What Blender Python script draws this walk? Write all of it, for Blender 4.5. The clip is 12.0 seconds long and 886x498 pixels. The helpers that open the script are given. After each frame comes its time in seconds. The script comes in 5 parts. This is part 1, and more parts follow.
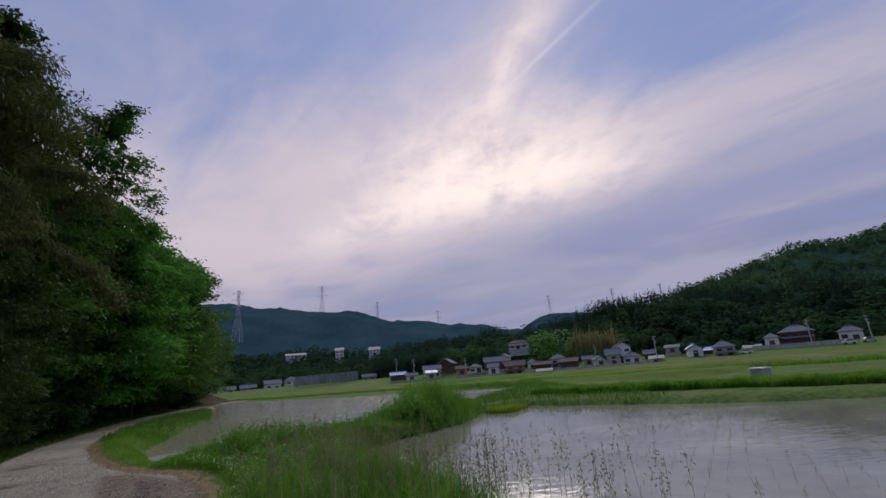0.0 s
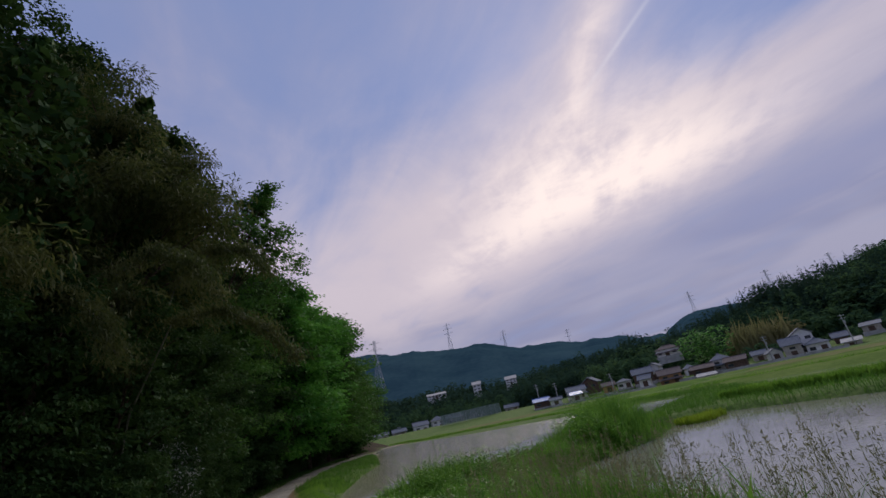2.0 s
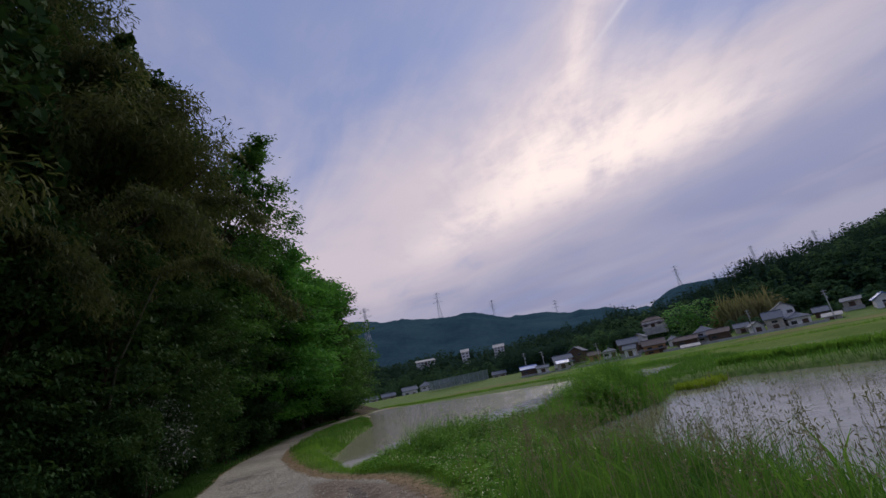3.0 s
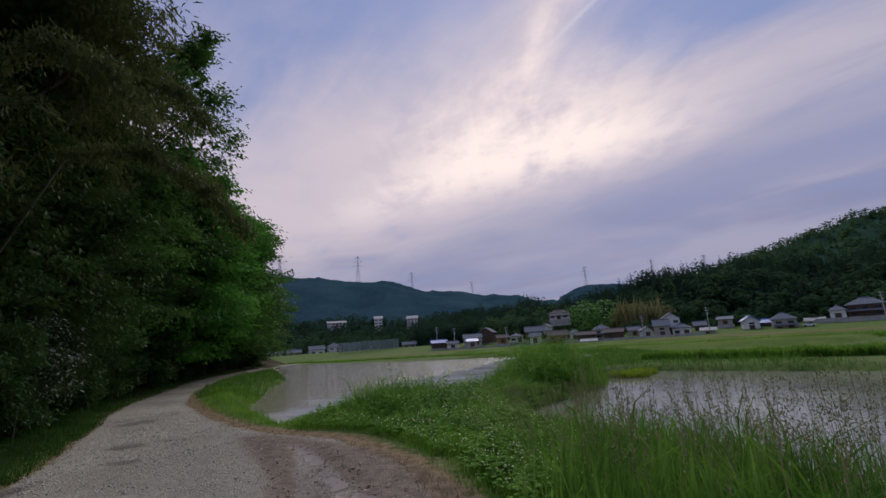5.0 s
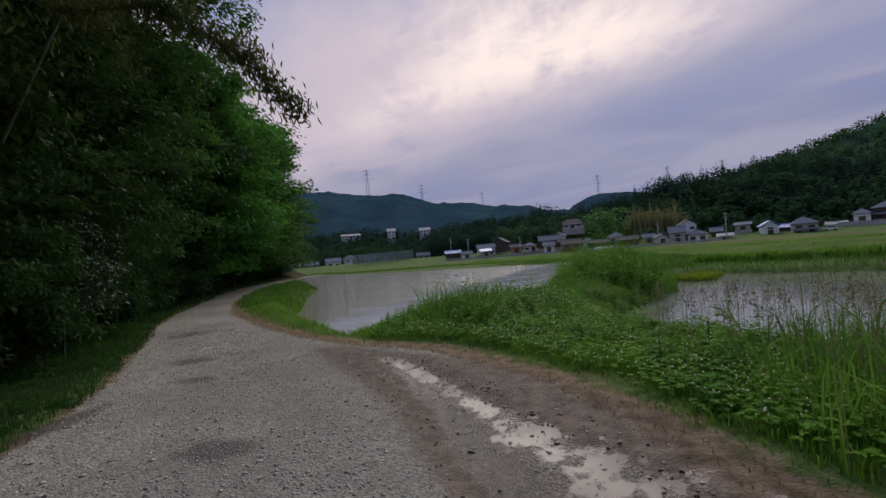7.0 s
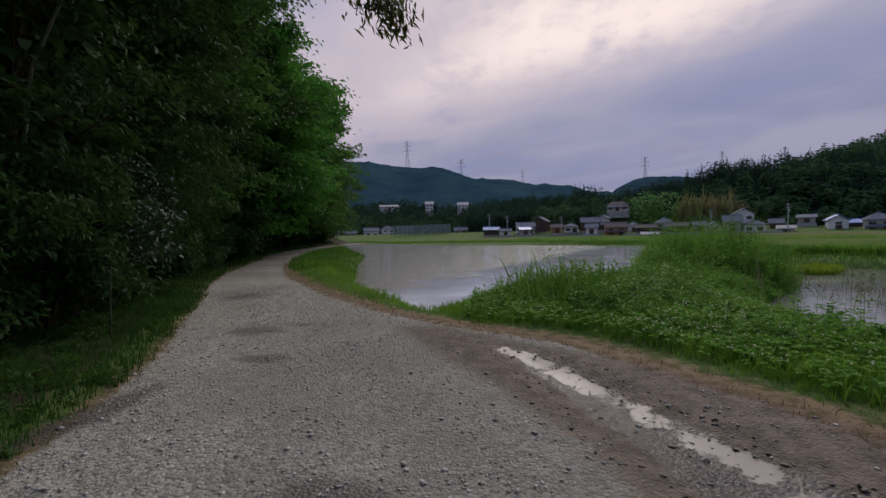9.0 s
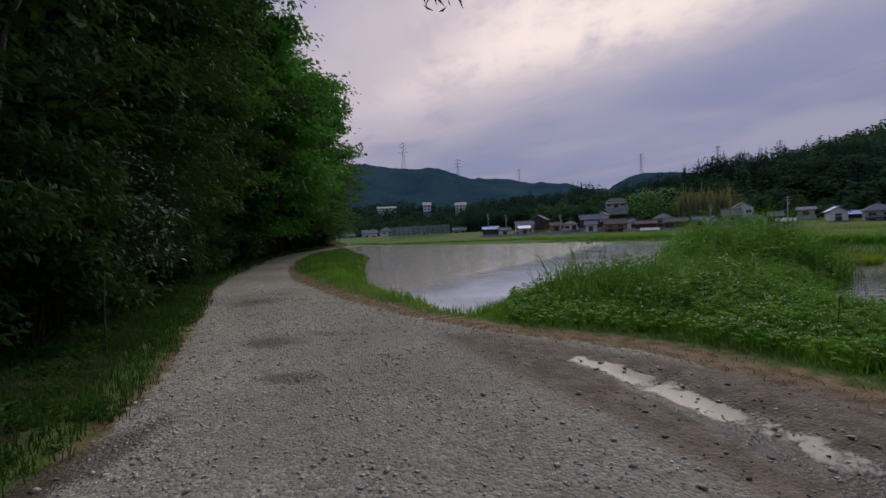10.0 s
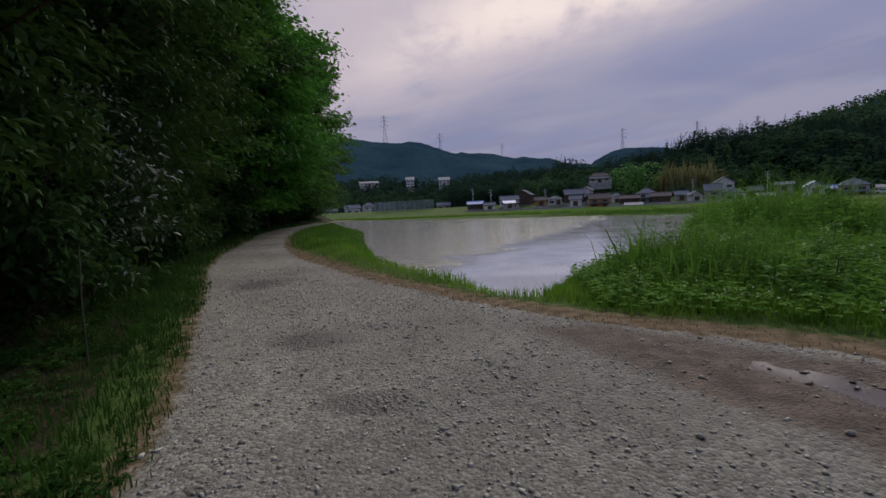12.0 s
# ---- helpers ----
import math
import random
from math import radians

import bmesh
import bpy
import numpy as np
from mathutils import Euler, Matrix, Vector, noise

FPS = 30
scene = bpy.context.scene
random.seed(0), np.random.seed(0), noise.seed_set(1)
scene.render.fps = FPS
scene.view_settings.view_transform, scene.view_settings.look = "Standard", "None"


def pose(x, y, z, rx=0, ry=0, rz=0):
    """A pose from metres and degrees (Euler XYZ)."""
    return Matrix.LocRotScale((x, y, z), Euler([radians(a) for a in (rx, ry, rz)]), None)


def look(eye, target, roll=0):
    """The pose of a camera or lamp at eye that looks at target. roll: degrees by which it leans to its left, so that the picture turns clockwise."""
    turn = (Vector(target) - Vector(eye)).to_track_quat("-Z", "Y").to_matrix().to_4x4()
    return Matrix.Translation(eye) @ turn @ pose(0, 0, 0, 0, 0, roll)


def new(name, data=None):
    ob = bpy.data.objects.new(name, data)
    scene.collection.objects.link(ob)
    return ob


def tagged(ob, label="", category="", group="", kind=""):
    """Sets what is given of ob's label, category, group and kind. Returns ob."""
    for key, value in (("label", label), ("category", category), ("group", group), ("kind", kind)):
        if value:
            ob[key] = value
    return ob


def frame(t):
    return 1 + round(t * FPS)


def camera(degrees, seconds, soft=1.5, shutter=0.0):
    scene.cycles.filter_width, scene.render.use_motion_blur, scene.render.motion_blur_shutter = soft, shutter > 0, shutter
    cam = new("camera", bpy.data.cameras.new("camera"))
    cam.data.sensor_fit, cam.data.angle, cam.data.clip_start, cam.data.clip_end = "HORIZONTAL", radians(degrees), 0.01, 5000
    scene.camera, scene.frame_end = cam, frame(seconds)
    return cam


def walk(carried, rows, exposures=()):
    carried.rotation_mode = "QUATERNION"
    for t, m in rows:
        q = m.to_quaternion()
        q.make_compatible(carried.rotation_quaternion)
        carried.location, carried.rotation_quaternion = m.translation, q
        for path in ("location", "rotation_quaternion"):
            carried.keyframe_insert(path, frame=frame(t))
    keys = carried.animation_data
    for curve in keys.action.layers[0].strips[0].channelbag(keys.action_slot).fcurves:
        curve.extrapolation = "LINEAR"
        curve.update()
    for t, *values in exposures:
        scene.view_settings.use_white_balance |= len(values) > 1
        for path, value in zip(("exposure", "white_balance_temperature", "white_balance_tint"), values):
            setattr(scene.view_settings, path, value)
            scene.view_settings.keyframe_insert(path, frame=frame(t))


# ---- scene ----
cam = camera(90.8, 12.0)
PATH = [
    (0, (3.088, 1.001, 1.742), (3.103, 2.929, 2.272), -5.0),
    (0.5, (2.86, 1.234, 1.69), (2.848, 3.113, 2.376), -7.4),
    (1, (2.601, 1.442, 1.671), (2.51, 3.325, 2.34), -7.3),
    (1.5, (2.25, 1.627, 1.619), (2.027, 3.499, 2.287), -10.3),
    (2, (1.933, 1.808, 1.645), (1.483, 3.62, 2.365), -12.4),
    (2.5, (1.619, 2.142, 1.627), (1.188, 3.988, 2.263), -10.4),
    (3, (1.233, 2.452, 1.583), (0.784, 4.311, 2.166), -11.3),
    (5, (-0.429, 3.556, 1.529), (-0.574, 5.507, 1.943), -4.0),
    (5.5, (-0.846, 3.873, 1.464), (-0.964, 5.847, 1.759), -4.5),
    (6, (-1.318, 4.241, 1.441), (-1.436, 6.229, 1.631), -4.3),
    (6.5, (-1.694, 4.496, 1.451), (-1.829, 6.489, 1.529), -3.8),
    (7, (-2.071, 4.963, 1.445), (-2.295, 6.95, 1.465), -4.9),
    (7.5, (-2.485, 5.299, 1.432), (-2.786, 7.276, 1.386), -4.1),
    (9.5, (-3.801, 6.726, 1.278), (-4.192, 8.686, 1.193), -1.4),
    (10, (-4.185, 7.053, 1.234), (-4.563, 9.016, 1.153), -2.8),
    (10.5, (-4.481, 7.341, 1.203), (-4.848, 9.305, 1.112), -2.7),
    (11, (-4.806, 7.625, 1.187), (-5.161, 9.59, 1.066), -3.0),
    (11.5, (-5.131, 7.861, 1.183), (-5.451, 9.828, 1.007), -2.9),
    (12, (-5.411, 8.101, 1.167), (-5.713, 10.068, 0.97), -2.9),
]
walk(cam, [(t, look(eye, target, roll)) for t, eye, target, roll in PATH], [(0, 0.30), (5, 0.28), (9.5, 0.17), (12, 0.10)])

# ---------- light ----------
SUN_AZ, SUN_EL = 6.0, 38.0
SUN_DIR = Vector((math.sin(radians(SUN_AZ)) * math.cos(radians(SUN_EL)),
                  math.cos(radians(SUN_AZ)) * math.cos(radians(SUN_EL)), math.sin(radians(SUN_EL))))


class Graph:
    """Short-hand for building node trees."""

    def __init__(self, tree):
        self.t = tree

    def put(self, kind, **props):
        n = self.t.nodes.new(kind)
        for k, v in props.items():
            if k == "op":
                n.operation = v
        return n

    def wire(self, value, socket):
        if isinstance(value, (int, float)):
            socket.default_value = value
        elif isinstance(value, (tuple, list)):
            socket.default_value = tuple(value) + ((1.0,) if len(value) == 3 and socket.type == "RGBA" else ())
        else:
            self.t.links.new(value, socket)

    def math(self, op, a, b=0.0, c=0.0, clamp=False):
        n = self.put("ShaderNodeMath", op=op)
        n.use_clamp = clamp
        for i, v in enumerate((a, b, c)):
            self.wire(v, n.inputs[i])
        return n.outputs[0]

    def vec(self, op, a, b=(0, 0, 0)):
        n = self.put("ShaderNodeVectorMath", op=op)
        self.wire(a, n.inputs[0])
        self.wire(b, n.inputs[1])
        return n.outputs["Value"] if op == "DOT_PRODUCT" else n.outputs[0]

    def noise(self, vector, scale, detail=4.0, rough=0.55, distort=0.0):
        n = self.put("ShaderNodeTexNoise")
        if vector is not None:
            self.wire(vector, n.inputs["Vector"])
        n.inputs["Scale"].default_value = scale
        n.inputs["Detail"].default_value = detail
        n.inputs["Roughness"].default_value = rough
        n.inputs["Distortion"].default_value = distort
        return n.outputs[0]

    def ramp(self, value, low, high):
        n = self.put("ShaderNodeMapRange")
        n.interpolation_type = "SMOOTHSTEP"
        self.wire(value, n.inputs[0])
        n.inputs[1].default_value, n.inputs[2].default_value = low, high
        return n.outputs[0]

    def mix(self, fac, a, b, blend="MIX"):
        n = self.put("ShaderNodeMix")
        n.data_type, n.blend_type = "RGBA", blend
        self.wire(fac, n.inputs[0])
        self.wire(a, n.inputs[6])
        self.wire(b, n.inputs[7])
        return n.outputs[2]

    def xyz(self, vector):
        n = self.put("ShaderNodeSeparateXYZ")
        self.wire(vector, n.inputs[0])
        return n.outputs

    def join(self, x, y, z):
        n = self.put("ShaderNodeCombineXYZ")
        for i, v in enumerate((x, y, z)):
            self.wire(v, n.inputs[i])
        return n.outputs[0]


def build_sky():
    """Dusk sky: clear blue overhead, a broken lavender cloud sheet, the veiled sun lighting it from behind."""
    w = bpy.data.worlds.new("dusk_sky")
    scene.world = w
    w.use_nodes = True
    g = Graph(w.node_tree)
    g.t.nodes.clear()
    d = g.put("ShaderNodeTexCoord").outputs["Generated"]
    x, y, z = g.xyz(d)
    zz = g.math("ADD", g.math("MAXIMUM", z, 0.0), 0.085)
    u, v = g.math("DIVIDE", x, zz), g.math("DIVIDE", y, zz)
    # streak direction of the cloud sheet
    along = g.math("ADD", g.math("MULTIPLY", u, 0.72), g.math("MULTIPLY", v, -0.69))
    across = g.math("ADD", g.math("MULTIPLY", u, 0.69), g.math("MULTIPLY", v, 0.72))
    streak = g.join(g.math("MULTIPLY", along, 0.6), across, 3.7)
    n_large = g.noise(streak, 0.75, 3.0, 0.5, 0.4)
    n_fine = g.noise(streak, 2.4, 7.0, 0.55, 0.5)
    fibre = g.noise(g.join(g.math("MULTIPLY", along, 0.5), g.math("MULTIPLY", across, 1.7), 1.2), 1.9, 7.0, 0.6, 0.9)
    n_puff = g.noise(g.join(g.math("MULTIPLY", along, 0.9), across, 9.1), 5.0, 8.0, 0.62, 0.3)
    curtain = g.noise(g.join(g.math("MULTIPLY", u, 7.0), g.math("MULTIPLY", v, 1.6), 5.3), 1.0, 4.0, 0.55, 0.5)

    def blob(cu, cv, du, dv, s_along, s_across):
        """A soft oval patch of the sheet, centred at (cu, cv), longer along (du, dv)."""
        m = math.hypot(du, dv)
        du, dv = du / m, dv / m
        pu, pv = g.math("SUBTRACT", u, cu), g.math("SUBTRACT", v, cv)
        a = g.math("ADD", g.math("MULTIPLY", pu, du / s_along), g.math("MULTIPLY", pv, dv / s_along))
        b = g.math("ADD", g.math("MULTIPLY", pu, -dv / s_across), g.math("MULTIPLY", pv, du / s_across))
        r = g.math("ADD", g.math("MULTIPLY", a, a), g.math("MULTIPLY", b, b))
        return g.math("EXPONENT", g.math("MULTIPLY", r, -1.0))
    sun = g.vec("DOT_PRODUCT", d, tuple(SUN_DIR))
    wide = blob(-0.7, 2.0, 1.0, -0.6, 2.2, 1.2)
    bank = g.math("ADD", blob(0.24, 1.80, 0.9, -0.25, 0.46, 0.44), g.math("MULTIPLY", blob(-0.35, 2.25, 0.85, -0.5, 0.62, 0.24), 0.62), clamp=True)
    bank = g.math("ADD", bank, g.math("MULTIPLY", blob(0.70, 1.82, 1.0, -0.1, 0.38, 0.24), 0.42), clamp=True)
    bank = g.math("ADD", bank, g.math("MULTIPLY", blob(0.25, 1.12, 0.20, -1.0, 0.46, 0.075), 0.50), clamp=True)
    right = g.math("ADD", blob(1.25, 1.40, 0.75, -0.63, 0.95, 0.17), g.math("MULTIPLY", blob(1.85, 2.50, 0.68, -0.73, 0.75, 0.14), 0.55))
    cover = g.math("ADD", g.math("MULTIPLY", n_large, 0.55), g.math("MULTIPLY", n_fine, 0.36))
    cover = g.math("ADD", cover, g.math("MULTIPLY", fibre, 0.24))
    cover = g.math("ADD", cover, g.math("MULTIPLY", bank, 0.30))
    cover = g.math("ADD", cover, g.math("MULTIPLY", right, 0.24))
    cover = g.math("ADD", cover, g.math("MULTIPLY", wide, 0.14))
    low = g.math("SUBTRACT", 1.0, g.ramp(z, 0.18, 0.60))
    cover = g.math("ADD", cover, g.math("MULTIPLY", low, 0.22))
    gap = blob(1.35, 2.50, 0.6, -0.8, 1.25, 0.42)
    clearing = g.math("ADD", blob(0.78, 1.02, 0.6, -0.7, 0.55, 0.26), g.math("MULTIPLY", blob(-0.12, 0.98, 1.0, -0.15, 0.36, 0.13), 0.8))
    cover = g.ramp(g.math("SUBTRACT", cover, g.math("MULTIPLY", clearing, 0.19)), 0.46, 0.88)
    sky = g.put("ShaderNodeTexSky")
    sky.sky_type, sky.sun_disc = "NISHITA", False
    sky.sun_elevation, sky.sun_rotation = radians(SUN_EL), radians(SUN_AZ)
    sky.air_density, sky.dust_density, sky.ozone_density = 1.0, 0.6, 2.5
    clear = g.mix(1.0, sky.outputs[0], (0.030, 0.030, 0.040), "MULTIPLY")
    clear = g.mix(0.75, clear, (0.225, 0.285, 0.51))
    shade = g.mix(g.ramp(n_large, 0.35, 0.65), (0.205, 0.215, 0.345), (0.32, 0.315, 0.43))
    lit = g.mix(g.math("MULTIPLY", g.ramp(g.math("ADD", wide, g.math("MULTIPLY", n_fine, 0.5)), 0.3, 1.1), 1.0), shade, (0.50, 0.44, 0.50))
    lit = g.mix(g.math("MULTIPLY", g.math("MULTIPLY", right, g.ramp(g.math("ADD", g.math("MULTIPLY", fibre, 0.5), g.math("MULTIPLY", n_fine, 0.5)), 0.36, 0.58)), 0.52, clamp=True), lit, (0.49, 0.455, 0.54))
    colour = g.mix(cover, clear, lit)
    colour = g.mix(g.math("MULTIPLY", gap, 0.72), colour, (0.225, 0.24, 0.39))
    # backlit cloud round the hidden sun
    texture = g.math("ADD", g.math("MULTIPLY", n_fine, 0.28), g.math("ADD", g.math("MULTIPLY", n_puff, 0.46), g.math("MULTIPLY", curtain, 0.32)))
    glow = g.math("MULTIPLY", bank, g.ramp(g.math("ADD", texture, g.math("MULTIPLY", bank, 0.09)), 0.42, 0.66))
    glow = g.math("MULTIPLY", glow, g.ramp(sun, 0.78, 0.95))
    colour = g.mix(g.math("MULTIPLY", g.math("MULTIPLY", bank, 0.42), g.ramp(sun, 0.78, 0.95)), colour, (0.62, 0.54, 0.585))
    colour = g.mix(glow, colour, (0.84, 0.715, 0.685))
    trail = blob(0.355, 1.10, 0.21, -0.33, 0.20, 0.008)
    colour = g.mix(g.math("MULTIPLY", trail, 0.30), colour, (0.62, 0.60, 0.66))
    colour = g.mix(g.math("MULTIPLY", g.ramp(z, 0.30, 0.05), 0.35), colour, (0.255, 0.25, 0.335))
    bg = g.put("ShaderNodeBackground")
    g.wire(colour, bg.inputs[0])
    bg.inputs[1].default_value = 1.0
    out = g.put("ShaderNodeOutputWorld")
    g.wire(bg.outputs[0], out.inputs[0])


build_sky()
sun_data = bpy.data.lights.new("sun", "SUN")
sun_data.energy, sun_data.angle, sun_data.color = 1.5, radians(46), (1.0, 0.92, 0.82)
sun_lamp = new("sun", sun_data)
sun_lamp.matrix_world = look(tuple(SUN_DIR * 100), (0, 0, 0))


# ---------- materials ----------
def material(name):
    m = bpy.data.materials.new(name)
    m.use_nodes = True
    g = Graph(m.node_tree)
    return m, g, m.node_tree.nodes["Principled BSDF"]


def surface(name, dark, light, scale=3.0, rough=0.85, bump=0.3, fine=40.0, metal=0.0, spread=(0.35, 0.65), island=0.0):
    """Two-scale mottled surface in world size."""
    m, g, p = material(name)
    pos = g.put("ShaderNodeNewGeometry").outputs["Position"]
    a, b = g.noise(pos, scale, 4), g.noise(pos, fine, 3)
    f = g.ramp(g.math("ADD", g.math("MULTIPLY", a, 0.65), g.math("MULTIPLY", b, 0.35)), *spread)
    if island:
        r = g.put("ShaderNodeNewGeometry").outputs["Random Per Island"]
        f = g.math("ADD", g.math("MULTIPLY", f, 1 - island), g.math("MULTIPLY", r, island))
    g.wire(g.mix(f, dark, light), p.inputs["Base Color"])
    p.inputs["Roughness"].default_value = rough
    p.inputs["Specular IOR Level"].default_value = 0.5 if rough < 0.7 else (0.08 if rough < 0.93 else 0.0)
    p.inputs["Metallic"].default_value = metal
    if bump:
        n = g.put("ShaderNodeBump")
        n.inputs["Strength"].default_value = bump
        n.inputs["Distance"].default_value = 0.02
        g.wire(b, n.inputs["Height"])
        g.wire(n.outputs[0], p.inputs["Normal"])
    return m


def foliage(name, dark, light, gloss=0.5, through_light=0.35, scale=0.35, fleck=None):
    """Leaves: colour varies from leaf to leaf and from bough to bough; light comes through them."""
    m, g, p = material(name)
    geo = g.put("ShaderNodeNewGeometry")
    a = g.noise(geo.outputs["Position"], scale, 3)
    f = g.math("ADD", g.math("MULTIPLY", g.ramp(a, 0.35, 0.65), 0.55), g.math("MULTIPLY", geo.outputs["Random Per Island"], 0.45))
    col = g.mix(f, dark, light)
    if fleck:
        col = g.mix(g.math("GREATER_THAN", geo.outputs["Random Per Island"], fleck[0]), col, fleck[1])
    g.wire(col, p.inputs["Base Color"])
    p.inputs["Roughness"].default_value = gloss
    p.inputs["Specular IOR Level"].default_value = 0.07 if gloss < 0.8 else 0.0
    tr = g.put("ShaderNodeBsdfTranslucent")
    g.wire(g.mix(0.2, col, (0.16, 0.24, 0.04)), tr.inputs[0])
    mx = g.put("ShaderNodeMixShader")
    mx.inputs[0].default_value = through_light
    g.t.links.new(p.outputs[0], mx.inputs[1])
    g.t.links.new(tr.outputs[0], mx.inputs[2])
    g.t.links.new(mx.outputs[0], g.t.nodes["Material Output"].inputs[0])
    return m


def ground_material():
    """Soil and turf, pale crushed gravel on the track, brown wet mud along the trench; which is which comes with the mesh."""
    m, g, p = material("ground_soil_gravel")
    geo = g.put("ShaderNodeNewGeometry")
    pos = geo.outputs["Position"]
    masks = []
    for key in ("road", "mud", "dry", "wet", "pool", "litter_and_shade"):
        n = g.put("ShaderNodeAttribute")
        n.attribute_name = key
        masks.append(n.outputs["Fac"])
    road, mud, dry, wet, pool, litter_and_shade = masks
    big, mid, tiny = g.noise(pos, 0.7, 4), g.noise(pos, 6.0, 5), g.noise(pos, 90.0, 2)
    vor = g.put("ShaderNodeTexVoronoi")
    g.wire(pos, vor.inputs["Vector"])
    vor.inputs["Scale"].default_value = 42.0
    pebble = vor.outputs["Distance"]
    pcol = g.xyz(vor.outputs["Color"])[0]
    turf = g.mix(g.ramp(mid, 0.3, 0.7), (0.050, 0.095, 0.020), (0.12, 0.19, 0.045))
    turf = g.mix(g.ramp(big, 0.45, 0.75), turf, (0.15, 0.18, 0.06))
    straw = g.mix(g.ramp(mid, 0.35, 0.65), (0.16, 0.11, 0.065), (0.27, 0.20, 0.12))
    gravel = g.mix(g.ramp(g.math("ADD", g.math("MULTIPLY", mid, 0.5), g.math("MULTIPLY", pcol, 0.5)), 0.2, 0.8), (0.225, 0.21, 0.174), (0.47, 0.443, 0.37))
    gravel = g.mix(g.math("MULTIPLY", g.ramp(big, 0.5, 0.72), 0.5), gravel, (0.235, 0.215, 0.175))
    gravel = g.mix(g.math("MULTIPLY", g.ramp(g.noise(pos, 0.33, 3), 0.42, 0.62), 0.45), gravel, (0.18, 0.168, 0.142))
    mudc = g.mix(g.ramp(mid, 0.35, 0.65), (0.095, 0.068, 0.049), (0.195, 0.145, 0.108))
    edge = g.math("ADD", g.math("MULTIPLY", g.math("SUBTRACT", mid, 0.5), 0.9), 0.0)

    def soft(mask, w=0.12):
        return g.ramp(g.math("ADD", mask, edge), 0.5 - w, 0.5 + w)
    col = g.mix(soft(dry, 0.2), turf, straw)
    # brown leaf litter under the wood; over the verge it paints tree shade
    col = g.mix(soft(litter_and_shade, 0.25), col, g.mix(g.ramp(mid, 0.35, 0.65), (0.030, 0.024, 0.016), (0.075, 0.058, 0.038)))
    col = g.mix(soft(road), col, gravel)
    col = g.mix(g.math("MULTIPLY", soft(mud, 0.2), 0.8), col, mudc)
    col = g.mix(g.math("MULTIPLY", soft(wet, 0.15), 0.72), col, (0.085, 0.070, 0.062))
    standing = g.ramp(g.math("ADD", pool, g.math("MULTIPLY", g.math("SUBTRACT", g.noise(pos, 4.2, 7, 0.66), 0.5), 2.1)), 0.46, 0.70)
    col = g.mix(standing, col, (0.175, 0.140, 0.125))
    g.wire(col, p.inputs["Base Color"])
    rough = g.math("SUBTRACT", 0.92, g.math("MULTIPLY", soft(wet, 0.15), 0.55))
    rough = g.math("SUBTRACT", rough, g.math("MULTIPLY", soft(mud, 0.2), 0.15))
    g.wire(g.math("MAXIMUM", g.math("SUBTRACT", rough, standing), 0.24), p.inputs["Roughness"])
    g.wire(g.math("ADD", 0.06, g.math("MULTIPLY", g.math("ADD", g.math("MULTIPLY", soft(wet, 0.15), 0.10), g.math("MULTIPLY", standing, 0.035)), 1.0)), p.inputs["Specular IOR Level"])
    h = g.math("ADD", g.math("MULTIPLY", g.math("SUBTRACT", 1.0, pebble), 0.7), g.math("MULTIPLY", tiny, 0.5))
    n = g.put("ShaderNodeBump")
    n.inputs["Distance"].default_value = 0.02
    g.wire(g.math("MULTIPLY", g.math("SUBTRACT", 1.0, standing), 0.7), n.inputs["Strength"])
    g.wire(h, n.inputs["Height"])
    g.wire(n.outputs[0], p.inputs["Normal"])
    return m


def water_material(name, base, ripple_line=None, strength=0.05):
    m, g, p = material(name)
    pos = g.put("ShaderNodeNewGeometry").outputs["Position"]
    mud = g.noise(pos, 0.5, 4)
    # for the far paddy this pale tone is sky reflection put into colour
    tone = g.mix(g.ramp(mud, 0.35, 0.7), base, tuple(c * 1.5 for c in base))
    p.inputs["IOR"].default_value = 1.33
    p.inputs["Roughness"].default_value = 0.03
    p.inputs["Specular IOR Level"].default_value = 0.9
    x, y, z = g.xyz(pos)
    wave = g.noise(g.join(g.math("MULTIPLY", x, 1.6), g.math("MULTIPLY", y, 4.2), 0.0), 1.3, 3, 0.55, 0.6)
    n = g.put("ShaderNodeBump")
    n.inputs["Distance"].default_value = 0.05
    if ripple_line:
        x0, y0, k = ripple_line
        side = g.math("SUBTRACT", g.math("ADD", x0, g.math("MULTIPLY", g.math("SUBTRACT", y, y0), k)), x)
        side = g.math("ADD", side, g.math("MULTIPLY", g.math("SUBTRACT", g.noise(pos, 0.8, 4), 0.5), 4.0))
        ripple_and_reflection = g.ramp(side, -0.6, 0.8)
        # duller tan paints the hills' reflection on the side that also ripples
        tone = g.mix(ripple_and_reflection, tone, (0.28, 0.265, 0.195))
        g.wire(g.math("SUBTRACT", 0.9, g.math("MULTIPLY", ripple_and_reflection, 0.5)), p.inputs["Specular IOR Level"])
        g.wire(g.math("ADD", g.math("MULTIPLY", ripple_and_reflection, 0.65), strength), n.inputs["Strength"])
        g.wire(g.math("ADD", g.math("MULTIPLY", ripple_and_reflection, 0.05), 0.03), p.inputs["Roughness"])
    else:
        n.inputs["Strength"].default_value = strength
    g.wire(tone, p.inputs["Base Color"])
    g.wire(wave, n.inputs["Height"])
    g.wire(n.outputs[0], p.inputs["Normal"])
    return m


